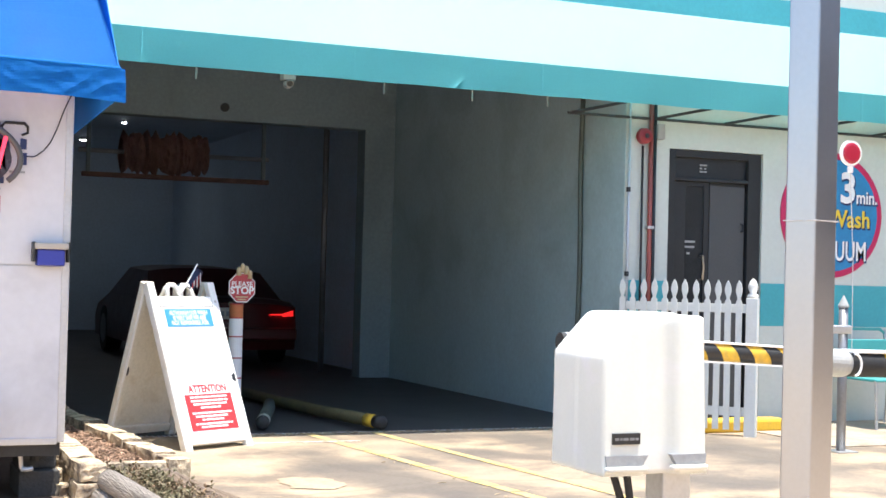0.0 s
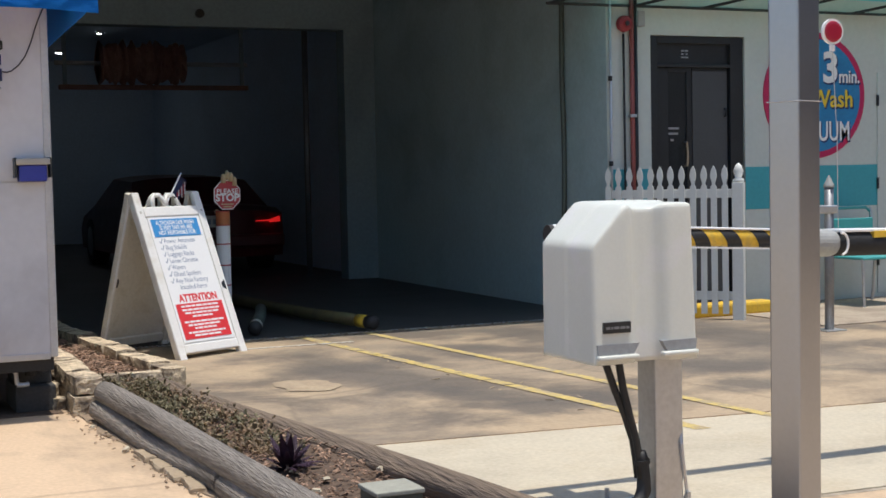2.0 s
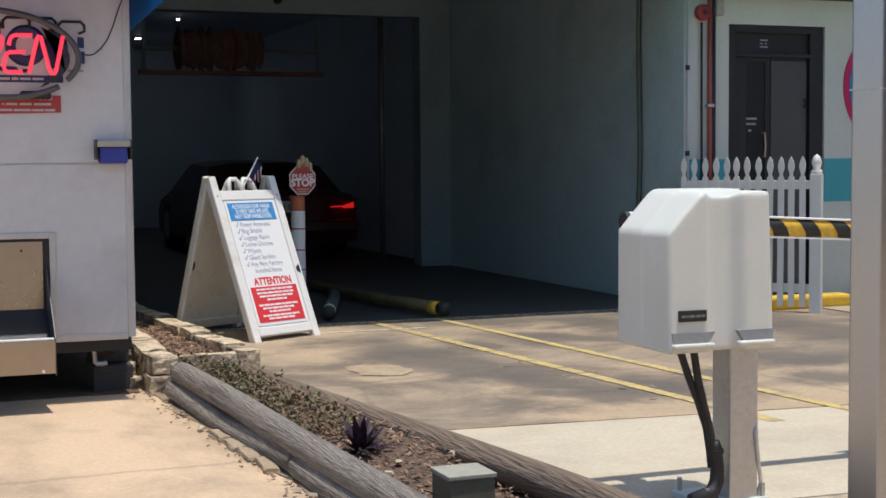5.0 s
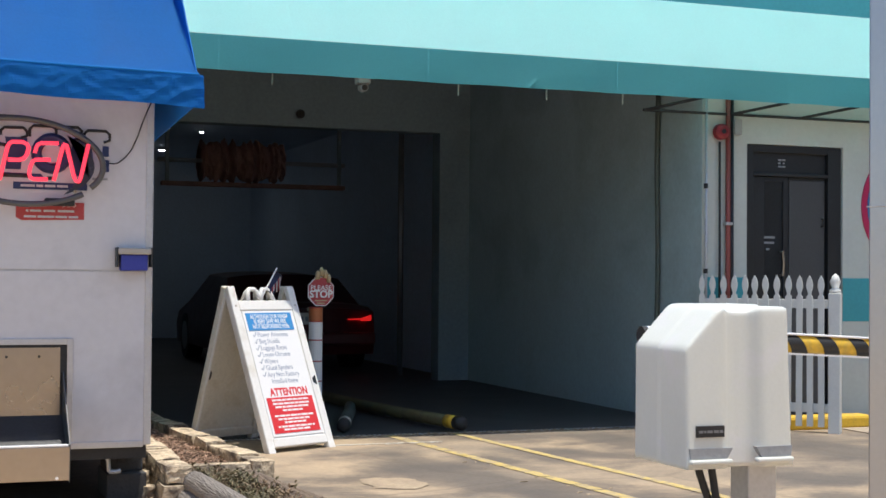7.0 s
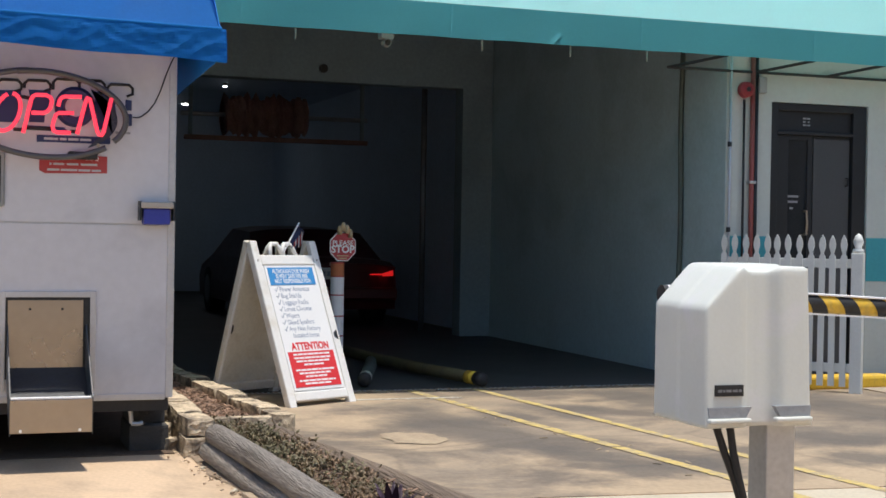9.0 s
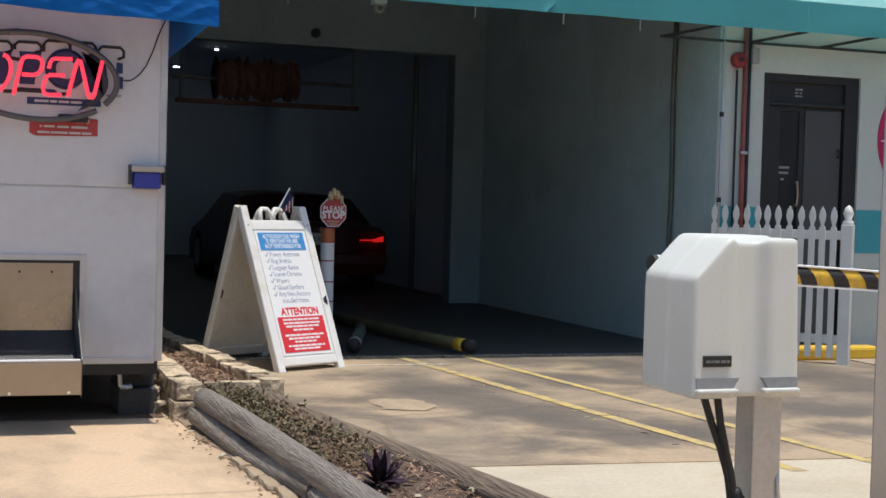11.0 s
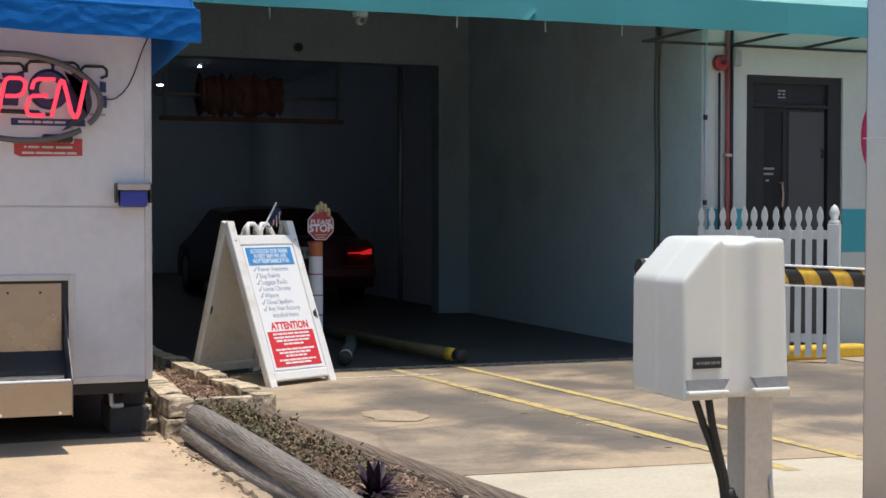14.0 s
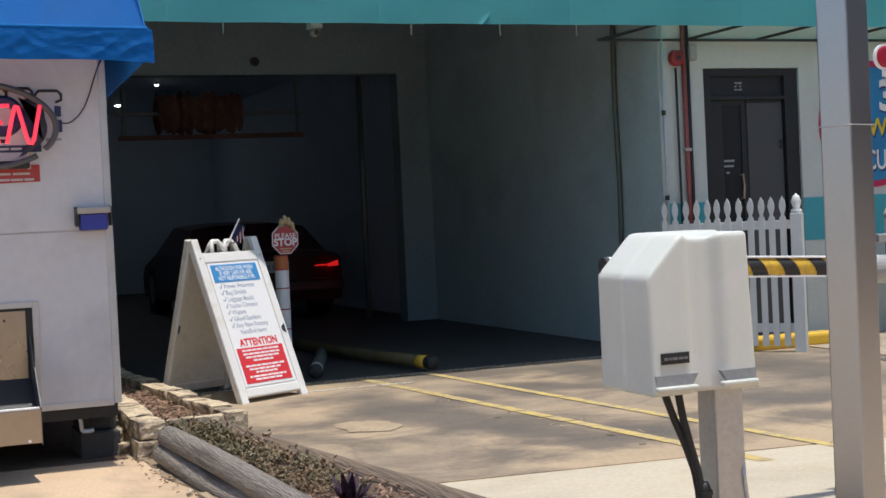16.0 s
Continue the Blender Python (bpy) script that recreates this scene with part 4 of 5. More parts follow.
# ---- a-frame sign ----
def a_frame_sign():
    W2, H = 0.605, 1.13
    s = thing("a_frame_sign", "white plastic folding a-frame notice board standing open", "sign", (2.248, 9.30, 0), 27.0)
    tilt = math.degrees(math.atan2(0.47, H))
    L = math.hypot(0.47, H)
    rear = 0.36
    rear_tilt = math.degrees(math.atan2(rear, H))
    for back in (0, 1):
        e = part("rear_panel" if back else "front_panel", box(0.06, W2 - 0.06, 0.010, 0.022, 0.10, L - 0.12), M["dimplastic"] if back else M["plastic"], s)
        e.matrix_basis = pose(W2, 0.54 + rear, 0, 0, 0, 180) @ pose(0, 0, 0, -rear_tilt) @ Matrix.Diagonal((1, 1, math.hypot(rear, H) / L, 1)) if back else pose(0, 0, 0, -tilt)
        for a, b, c, d in ((0.0, 0.062, 0.0, L), (W2 - 0.062, W2, 0.0, L), (0.06, W2 - 0.06, 0.045, 0.11), (0.06, W2 - 0.06, L - 0.185, L - 0.11)):
            part("border", box(a, b, 0.0, 0.045, c, d, 0.008), M["dimplastic"] if back else M["plastic"], e)
        for a, b in ((0.005, 0.018), (W2 - 0.018, W2 - 0.005)):
            part("side_flange", box(a, b, 0.02, 0.062, 0.03, L - 0.02, 0.004), M["plastic"], e)
        for hx in (0.165, 0.285):
            part("carry_handle", rod([(hx + x, 0.02, L - 0.115 + z) for x, z in ((0, 0), (0.018, 0.07), (0.034, 0.095), (0.085, 0.095), (0.102, 0.07), (0.12, 0))], 0.016, 8), M["plastic"], e, "moulded carry handle", True)
        part("latch", prism([(0.555, 0.52), (0.585, 0.54), (0.585, 0.47), (0.555, 0.49)], -0.004, 0.0, axis="y"), M["darkmetal"], e)
        for x in (0.03, W2 - 0.03):
            part("rivet", rod([(x, 0.001, L - 0.15), (x, -0.003, L - 0.15)], 0.008, 8), M["beige"], e)
            part("foot", box(x - 0.03, x + 0.03, -0.002, 0.05, 0.0, 0.05, 0.006), M["plastic"], e)
        if back:
            for x in (0.035, W2 - 0.035):
                # black ovals on the surface paint the dark of the grip holes
                part("grip_hole", prism([(x + 0.012 * math.cos(t), 0.55 + 0.035 * math.sin(t)) for t in [math.tau * i / 16 for i in range(16)]], 0.0455, 0.047, axis="y"), M["black"], e)
            continue
        x0, x1 = 0.075, W2 - 0.075
        xm = (x0 + x1) / 2
        sh = part("poster", box(x0, x1, 0.004, 0.009, 0.12, L - 0.19), M["white"], e, "white printed poster sheet")
        part("blue_header", box(x0 + 0.02, x1 - 0.02, 0.001, 0.004, L - 0.335, L - 0.205), M["bluesign"], sh)
        zt = L - 0.235
        for i, line in enumerate(("ALTHOUGH OUR WASH", "IS VERY SAFE WE ARE", "NOT RESPONSIBLE FOR:")):
            words("lettering", line, 0.044, M["white"], sh, Matrix.Translation((xm, 0.0005, zt - i * 0.037)) @ FRONT, 0.0004, width=0.70, bold=0.0008)
        for i, line in enumerate(("Power Antennas", "Bug Shields", "Luggage Racks", "Loose Chrome", "Wipers", "Glued Spoilers", "Any Non Factory", "  Installed Items")):
            z = L - 0.368 - i * 0.049
            words("lettering", line, 0.050, M["ink"], sh, Matrix.Translation((x0 + 0.085, 0.0035, z)) @ FRONT, 0.0004, "LEFT", width=0.82)
            if i < 7:
                part("tick", rod([(x0 + 0.045, 0.0035, z), (x0 + 0.055, 0.0035, z - 0.014), (x0 + 0.075, 0.0035, z + 0.02)], 0.0028, 6), M["ink"], sh)
        words("lettering", "ATTENTION", 0.074, M["redsign"], sh, Matrix.Translation((xm + 0.01, 0.0035, 0.432)) @ FRONT, 0.0004, width=0.82, bold=0.003)
        rb = part("red_box", box(x0 + 0.02, x1 - 0.02, 0.001, 0.004, 0.14, 0.395), M["redsign"], sh)
        for i, (z, w) in enumerate(((0.375, 0.33), (0.349, 0.33), (0.325, 0.3), (0.30, 0.18), (0.262, 0.35), (0.238, 0.30), (0.214, 0.2), (0.185, 0.33), (0.163, 0.24))):
            rnd, x = random.Random(60 + i), xm - w / 2
            while x < xm + w / 2 - 0.01:
                e2 = min(xm + w / 2, x + rnd.uniform(0.022, 0.06))
                part("lettering_bar", box(x, e2, 0.0002, 0.001, z - 0.0065, z + 0.0065), M["white"], rb)
                x = e2 + 0.007


a_frame_sign()


def little_flag():
    f = thing("small_flag", "small striped flag on a white stick in the sign handle", "flag", (2.332, 9.87, 1.073), 27)
    part("stick", rod([(-0.02, 0, -0.02), (0.115, 0, 0.185)], 0.006, 8), M["white"], f)
    bm = bmesh.new()
    cols = []
    for i in range(9):
        s = i / 8
        cols.append([bm.verts.new((0.11 - 0.09 * k + 0.06 * s, 0.014 * math.sin(s * 7 + k * 2), 0.18 - 0.15 * k - 0.07 * s)) for k in (0, 0.33, 0.66, 1)])
    for p, q in zip(cols, cols[1:]):
        for k in range(3):
            bm.faces.new((p[k], p[k + 1], q[k + 1], q[k]))
    bmesh.ops.solidify(bm, geom=bm.faces[:], thickness=0.002)
    cl = part("cloth", bm, M["navy"], f, "drooping navy flag cloth", True)
    for i in range(6):
        part("stripe", box(0.060 + 0.014 * i, 0.064 + 0.014 * i, -0.017, -0.013, 0.01 + 0.012 * (i % 3), 0.05 + 0.014 * i), M["white"] if i % 2 else M["darkred"], cl)


little_flag()


# ---- guide tubes and stop post in the bay ----
def guide_tube(path, label, band):
    g = thing("guide_tube", label, "guide rail", group="wheel guide tubes")
    part("tube", rod(path, 0.05, 14), M["greenhose"] if not band else M["yellowtube"], g, smooth=True)
    a, b = Vector(path[0]), Vector(path[1])
    d = (b - a).normalized()
    part("band", rod([a + d * 0.02, a + d * 0.16], 0.053, 14), M["yellow"] if band else M["whiteline"], g, "bright yellow end band" if band else "pale end band", True)
    part("end_cap", rod([a - d * 0.075, a - d * 0.06, a + d * 0.02], [0.03, 0.054, 0.054], 14), M["black"], g, "black rubber end cap", True)


# tube body in a dark mottled yellow, beside its bright end band
M["yellowtube"] = mat("dark_yellow_tube", (0.13, 0.105, 0.045), 0.6, vary=0.25, scale=5, second=(0.08, 0.07, 0.04), amount=0.5)
guide_tube([(3.955, 10.22, 0.075), (3.80, 11.1, 0.07), (3.70, 12.2, 0.062), (3.66, 13.4, 0.056)], "dark yellow wheel guide tube lying on the bay floor", True)
guide_tube([(3.10, 10.44, 0.065), (3.28, 10.97, 0.062), (3.465, 11.5, 0.058), (3.60, 11.95, 0.056)], "dark wheel guide tube with a pale end on the floor", False)


def stop_post():
    p = thing("stop_post", "banded post with an octagonal red stop sign in the bay", "post", (3.035, 11.05, 0))
    zs = [0.0, 0.12, 0.36, 0.52, 0.69, 0.84, 0.95]
    cols = ("darkred", "white", "white", "white", "white", "orange")
    for a, b, c in zip(zs, zs[1:], cols):
        part("band", rod([(0, 0, a + 0.002), (0, 0, b - 0.008)], 0.056, 20), M[c], p, smooth=False)
        part("ring", rod([(0, 0, b - 0.008), (0, 0, b + 0.002)], 0.057, 20), M["darkred"], p)
    R = 0.116
    oct8 = [(R * 1.0 * math.cos(math.radians(22.5 + 45 * i)), 1.08 + R * 1.10 * math.sin(math.radians(22.5 + 45 * i))) for i in range(8)]
    b = part("sign_board", prism(oct8, -0.07, -0.062, axis="y"), M["white"], p, "white edged octagonal board")
    b.matrix_basis = Matrix.Translation((0.022, 0, 0))
    part("red_face", prism([(x * 0.93, 1.08 + (z - 1.08) * 0.93) for x, z in oct8], -0.073, -0.07, axis="y"), M["stopred"], b)
    words("lettering", "PLEASE", 0.056, M["white"], b, Matrix.Translation((0, -0.0745, 1.106)) @ FRONT, 0.0005, bold=0.001)
    words("lettering", "STOP", 0.080, M["white"], b, Matrix.Translation((0, -0.0745, 1.055)) @ FRONT, 0.0005, bold=0.003)
    for z, w in ((1.005, 0.10), (0.985, 0.07)):
        part("lettering_bar", box(-w / 2, w / 2, -0.0755, -0.0735, z - 0.005, z + 0.005), M["skin"], b)
    for i, (x, z, r) in enumerate(((-0.03, 1.235, 0.02), (0.0, 1.262, 0.02), (0.032, 1.245, 0.02), (0.062, 1.21, 0.018))):
        part("emblem", rod([(x, -0.075, z - 0.06), (x, -0.075, z - 0.01), (x, -0.075, z + 0.012)], [r, r, r * 0.5], 10), M["skin"], b, "cream coloured painted emblem", True)


M["orange"] = mat("faded_orange_paint", (0.50, 0.16, 0.06), 0.5, vary=0.1)
M["stopred"] = mat("stop_sign_red", (0.46, 0.05, 0.06), 0.45, vary=0.05, bump=0.02)
stop_post()


# ---- tunnel contents ----
def ceiling_lamp(x, y, z, k):
    l = thing("tunnel_lamp", "small lit round lamp on the tunnel ceiling", "lamp", (x, y, z), group="tunnel lamps")
    part("housing", rod([(0, 0, 0.04), (0, 0, 0.0)], 0.085 * k, 20), M["galv"], l)
    part("diffuser", rod([(0, 0, 0.0), (0, 0, -0.006), (0, 0, -0.01)], [0.075 * k, 0.065 * k, 0.04 * k], 20), M["lamp"], l, "glowing lamp diffuser")


ceiling_lamp(3.963, 24.63, 3.36, 0.75)
ceiling_lamp(4.015, 21.24, 3.36, 0.4)


def car():
    c = thing("red_car", "dark red saloon car in the wash tunnel, tail lamps lit", "car", (4.58, 17.0, 0.0))
    side = [(0.05, 0.22), (0.0, 0.45), (0.06, 0.80), (0.22, 0.86), (0.75, 0.88), (1.35, 1.22), (2.6, 1.26), (3.4, 0.88), (4.3, 0.72), (4.5, 0.5), (4.45, 0.22)]
    bm = bmesh.new()
    n, cols = 14, []
    for i in range(n + 1):
        u = -1 + 2 * i / n
        edge = 1 - abs(u) ** 4
        col = []
        for y, z in side:
            tuck = 0.16 * max(0.0, z - 0.8) / 0.45
            col.append(bm.verts.new((u * (0.90 - tuck), y + (0.16 * abs(u) ** 3 if y < 0.4 else -0.2 * abs(u) ** 3 if y > 4 else 0), z - (0.05 * abs(u) ** 3 if z > 0.6 else 0))))
        cols.append(col)
    m = len(side)
    for p, q in zip(cols, cols[1:]):
        for k in range(m):
            bm.faces.new((p[k], p[(k + 1) % m], q[(k + 1) % m], q[k]))
    bm.faces.new(cols[0]), bm.faces.new(cols[-1][::-1])
    bmesh.ops.recalc_face_normals(bm, faces=bm.faces[:])
    part("body", bm, M["carred"], c, smooth=False)
    piece = part("rear_window", prism([(-0.62, 0.80), (0.62, 0.80), (0.52, 1.33), (-0.52, 1.33)], 0, 0.01), M["darkglass"], c)
    piece.matrix_basis = pose(0, 0.12, 0.16, 31, 0, 0)
    for s in (-1, 1):
        t = part("tail_lamp", prism([(s * 0.52, 0.666), (s * 0.70, 0.672), (s * 0.83, 0.715), (s * 0.83, 0.645), (s * 0.70, 0.64), (s * 0.70, 0.654), (s * 0.52, 0.655)], 0.02, 0.06, axis="y"), M["tail"], c, "glowing red tail lamp")
        t.matrix_basis = pose(0, 0.0, 0, 0, 0, s * 3)
        for y in (0.85, 3.6):
            w = part("wheel", rod([(s * 0.68, y, 0.33), (s * 0.90, y, 0.33)], 0.32, 28), M["black"], c)
            part("rim", rod([(s * 0.90, y, 0.33), (s * 0.905, y, 0.33)], 0.21, 20), M["galv"], w)
    pl = part("licence_plate", box(-0.16, 0.16, -0.02, -0.008, 0.60, 0.745, 0.004), M["trailertrim"], c, "pale licence plate")
    for i in range(4):
        part("plate_bar", box(-0.12 + i * 0.064, -0.08 + i * 0.064, -0.022, -0.02, 0.64, 0.70), M["ink"], pl)
    part("bumper", box(-0.86, 0.86, -0.03, 0.1, 0.34, 0.5, 0.03), M["carred"], c)
    part("badge", rod([(0, 0.0, 0.79), (0, -0.012, 0.79)], 0.03, 16), M["steel"], c)


car()


def roof_brush(y):
    a = thing("wash_brush", "overhead wash brush with dull red bristles in the tunnel", "wash machine", (0, y, 0))
    part("beam", box(3.0, 5.5, 0, 0.12, 2.38, 2.44, 0.01), M["archred"], a, "dull red cross beam")
    for x in (3.05, 5.40):
        part("hanger", box(x, x + 0.05, 0.03, 0.08, 2.44, 3.4, 0.006), M["innerwall"], a)
    bm, rnd, rings = bmesh.new(), random.Random(8), []
    for i in range(41):
        r0 = 0.25 + 0.02 * math.sin(i * 1.3) + 0.05 * rnd.uniform(-1, 1)
        rings.append([bm.verts.new((3.50 + 0.028 * i, 0.06 + (r0 + rnd.uniform(-0.03, 0.03)) * math.cos(k * math.tau / 20), 2.72 + (r0 + rnd.uniform(-0.03, 0.03)) * math.sin(k * math.tau / 20))) for k in range(20)])
    for p, q in zip(rings, rings[1:]):
        for k in range(20):
            bm.faces.new((p[k], q[k], q[(k + 1) % 20], p[(k + 1) % 20]))
    part("bristles", bm, M["archred"], a, "ragged dull red bristle roll")
    part("axle", rod([(2.95, 0.06, 2.72), (5.5, 0.06, 2.72)], 0.03, 10), M["galv"], a)


M["archred"] = mat("dull_red_bristles", (0.33, 0.20, 0.165), 0.9, vary=0.3)
roof_brush(18.6)
pp = part("tunnel_pipe", rod([(5.53, 16.3, 0), (5.53, 16.3, 3.38)], 0.035, 10), M["galvdark"], smooth=True)
tagged(pp, "dull steel pipe standing in the wash tunnel", "pipe")


def security_camera():
    s = thing("security_camera", "small white security camera hanging under the awning", "camera", (3.12, 10.10, 2.62))
    part("stem", rod([(0, 0.02, 0.02), (0, 0.02, 0.14)], 0.012, 8), M["greymetal"], s)
    part("body", box(-0.05, 0.05, -0.05, 0.05, 0.02, 0.08, 0.01), M["greymetal"], s)
    part("lens", rod([(0, -0.03, -0.005), (0, -0.06, -0.01)], 0.022, 14), M["black"], s)
    part("shroud", rod([(0, 0.02, -0.005), (0, -0.05, -0.01)], 0.032, 14), M["greymetal"], s)


security_camera()
v = thing("wall_vent", "small dark round vent on the wall over the tunnel", "vent", (4.02, BACK, 3.02))
part("flange", rod([(0, 0, 0), (0, -0.03, 0)], 0.05, 16), M["darkmetal"], v)
part("grille", rod([(0, -0.03, 0), (0, -0.04, 0)], 0.035, 12), M["black"], v)


# ---- neon sign and stickers on the kiosk ----
def neon_sign():
    cx, cz = 0.494, 1.775
    s = thing("neon_open_sign", "oval neon open sign with lit red letters on the kiosk", "neon sign", (cx, TY - 0.075, cz))
    A, B = 0.408, 0.214
    n = 56
    for k, (a0, a1) in enumerate(((-0.55, 1.9), (1.75, 5.55))):
        pts = [(A * math.cos(t) * (1 + 0.02 * k), -0.004 + 0.012 * k, B * math.sin(t) * (1 + 0.02 * k) - 0.02 * math.cos(t)) for t in [a0 + (a1 - a0) * i / n for i in range(n + 1)]]
        part("outline_tube", rod(pts, 0.0155, 10), M["tube"], s, "unlit grey outline tube", True)
    def letter(pts, mat_name="neon", r=0.0105, y=-0.012, name="letter_tube", label="glowing red neon letter"):
        part(name, rod([(px - cx, y, pz - cz) for px, pz in pts], r, 10), M[mat_name], s, label, True)

    letter([(0.315 + 0.060 * math.cos(t) + 0.0215 * math.sin(t), 1.775 + 0.095 * math.sin(t)) for t in [1.9 + 5.9 * i / 26 for i in range(27)]])
    letter([(0.393, 1.673), (0.430, 1.845), (0.438, 1.859), (0.453, 1.868), (0.505, 1.868), (0.525, 1.857), (0.531, 1.838), (0.524, 1.805), (0.510, 1.786), (0.488, 1.777), (0.432, 1.777)])
    letter([(0.677, 1.868), (0.592, 1.866), (0.576, 1.858), (0.568, 1.842), (0.562, 1.815)])
    letter([(0.640, 1.784), (0.566, 1.781), (0.551, 1.770), (0.542, 1.745), (0.535, 1.712), (0.541, 1.690), (0.558, 1.682), (0.626, 1.683)])
    letter([(0.657, 1.677), (0.699, 1.850), (0.707, 1.865), (0.718, 1.862), (0.757, 1.697), (0.766, 1.679), (0.780, 1.676), (0.789, 1.692), (0.827, 1.869)])
    # blacked-out joining tubes and the smoked end of the backing
    for pts in (((0.345, 1.690), (0.400, 1.690)), ((0.405, 1.700), (0.540, 1.700)), ((0.345, 1.862), (0.430, 1.850)), ((0.626, 1.690), (0.665, 1.690))):
        letter(pts, "black", 0.0095, 0.004, "joining_tube", "blacked-out joining tube")
    rim = [(0.90 * A * math.cos(t), 0.90 * B * math.sin(t) - 0.02 * math.cos(t)) for t in [-0.95 + 1.85 * i / 16 for i in range(17)]]
    part("backing", prism(rim + [(0.325, 0.09), (0.285, -0.10)], 0.012, 0.016, axis="y"), M["backing"], s, "dark smoked acrylic backing")
    for x in (-0.33, 0.27):
        part("stand_off", rod([(x, 0.075, 0.145), (x, -0.01, 0.15)], 0.008, 8), M["steel"], s)
        part("stand_off", rod([(x, 0.075, -0.145), (x, -0.01, -0.15)], 0.008, 8), M["steel"], s)
    part("transformer", box(0.12, 0.27, 0.0, 0.06, -0.225, -0.185, 0.01), M["black"], s)


M["backing"] = mat("smoked_backing", (0.035, 0.035, 0.055), 0.3, vary=0.1, bump=0.0)
neon_sign()
wire = part("sign_wire", rod([(0.941, TY - 0.02, 1.78), (0.965, TY - 0.02, 1.778), (0.987, TY - 0.02, 1.785), (1.022, TY - 0.02, 1.813), (1.056, TY - 0.02, 1.859), (1.087, TY - 0.02, 1.93), (1.111, TY - 0.02, 2.004), (1.13, TY - 0.02, 2.055), (1.155, TY - 0.02, 2.11)], 0.0035, 6), M["black"], smooth=True)
tagged(wire, "thin black wire from the neon sign to the awning", "cable")
lg = thing("logo_decal", "navy and white logo decal behind the neon sign", "decal", (0.0, TY - 0.001, 0))
for pts in (((0.27, 1.73), (0.375, 1.73), (0.385, 1.895), (0.27, 1.89)), ((0.425, 1.735), (0.50, 1.735), (0.505, 1.80), (0.53, 1.81), (0.53, 1.90), (0.42, 1.90), (0.432, 1.85)),
            ((0.752, 1.71), (0.835, 1.71), (0.86, 1.80), (0.85, 1.885), (0.80, 1.92), (0.752, 1.90)), ((0.897, 1.735), (0.942, 1.735), (0.942, 1.797), (0.897, 1.80)), ((0.905, 1.815), (0.94, 1.815), (0.94, 1.868), (0.908, 1.872)),
            ((0.40, 1.695), (0.62, 1.692), (0.60, 1.715), (0.41, 1.718))):
    part("logo_shape", prism(pts, -0.003, 0.0, axis="y"), M["navy"], lg)
part("logo_ring", rod([(0.652 + 0.076 * math.cos(t), -0.001, 1.822 + 0.078 * math.sin(t)) for t in [math.tau * i / 28 for i in range(28)]], 0.027, 6, closed=True), M["navy"], lg)
for x0, x1, z0, z1 in ((0.27, 0.385, 1.90, 1.945), (0.40, 0.528, 1.908, 1.948), (0.542, 0.672, 1.905, 1.962), (0.672, 0.80, 1.905, 1.962), (0.814, 0.943, 1.90, 1.948)):
    g = [(x0, z0), (x0, z1 - 0.018), (x0 + 0.018, z1), (x1 - 0.018, z1), (x1, z1 - 0.018), (x1, z0), (x1 - 0.03, z0 - 0.012)]
    part("logo_outline", rod([(x, -0.003, z) for x, z in g], 0.0075, 6), M["black"], lg)
part("logo_bar", box(0.464, 0.832, -0.003, 0, 1.636, 1.672), M["navy"], lg)
for x0, x1 in ((0.50, 0.57), (0.578, 0.612), (0.62, 0.672), (0.68, 0.735)):
    part("lettering_bar", box(x0, x1, -0.004, -0.003, 1.648, 1.660), M["trailertrim"], lg)
for x0, x1 in ((0.858, 0.884), (0.894, 0.935)):
    part("tagline_bar", box(x0, x1, -0.002, 0, 1.692, 1.704), M["pocket"], lg)
rs = thing("red_sticker", "dark red rectangular sticker with white writing on the kiosk", "sticker", (0.478, TY - 0.001, 1.476))
part("sheet", prism([(0.03, 0.0), (0.34, 0.008), (0.34, 0.095), (0.0, 0.095), (0.0, 0.015)], -0.003, 0, axis="y"), M["darkred"], rs)
words("lettering", "INFO", 0.032, M["white"], rs, Matrix.Translation((0.265, -0.0038, 0.081)) @ FRONT, 0.0004, width=0.9)
for x0, x1, z in ((0.05, 0.062, 0.05), (0.07, 0.125, 0.05), (0.137, 0.195, 0.05), (0.207, 0.29, 0.05), (0.04, 0.10, 0.02), (0.107, 0.19, 0.02), (0.196, 0.255, 0.02), (0.262, 0.31, 0.02)):
    part("lettering_bar", box(x0, x1, -0.004, -0.003, z - 0.0055, z + 0.0055), M["trailertrim"], rs)
kw = thing("kiosk_screen", "dark framed screen set in the kiosk wall", "screen", (-0.35, TY, 1.30))
part("bezel", box(0, 0.66, -0.014, 0, 0.0, 0.28, 0.012), M["greymetal"], kw)
part("glass", box(0.02, 0.64, -0.017, -0.014, 0.02, 0.26), M["darkglass"], kw)


# ---- planter ----
# case colour darkened to hold the shade on its unlit front
M["boxgrey"] = mat("shaded_box_plastic", (0.12, 0.12, 0.085), 0.6, vary=0.15)
M["boxlid"] = mat("pale_box_lid", (0.33, 0.325, 0.27), 0.6, vary=0.15, scale=14)
M["walkpale"] = mat("pale_patch_concrete", (0.36, 0.28, 0.19), 0.85, vary=0.2, scale=4, fine=40, second=(0.38, 0.30, 0.2), amount=0.4, bump=0.4)
M["litter"] = mat("tan_soil_crumbs", (0.34, 0.25, 0.17), 0.9, vary=0.35, scale=30, fine=120, bump=0.5, island=0.4)


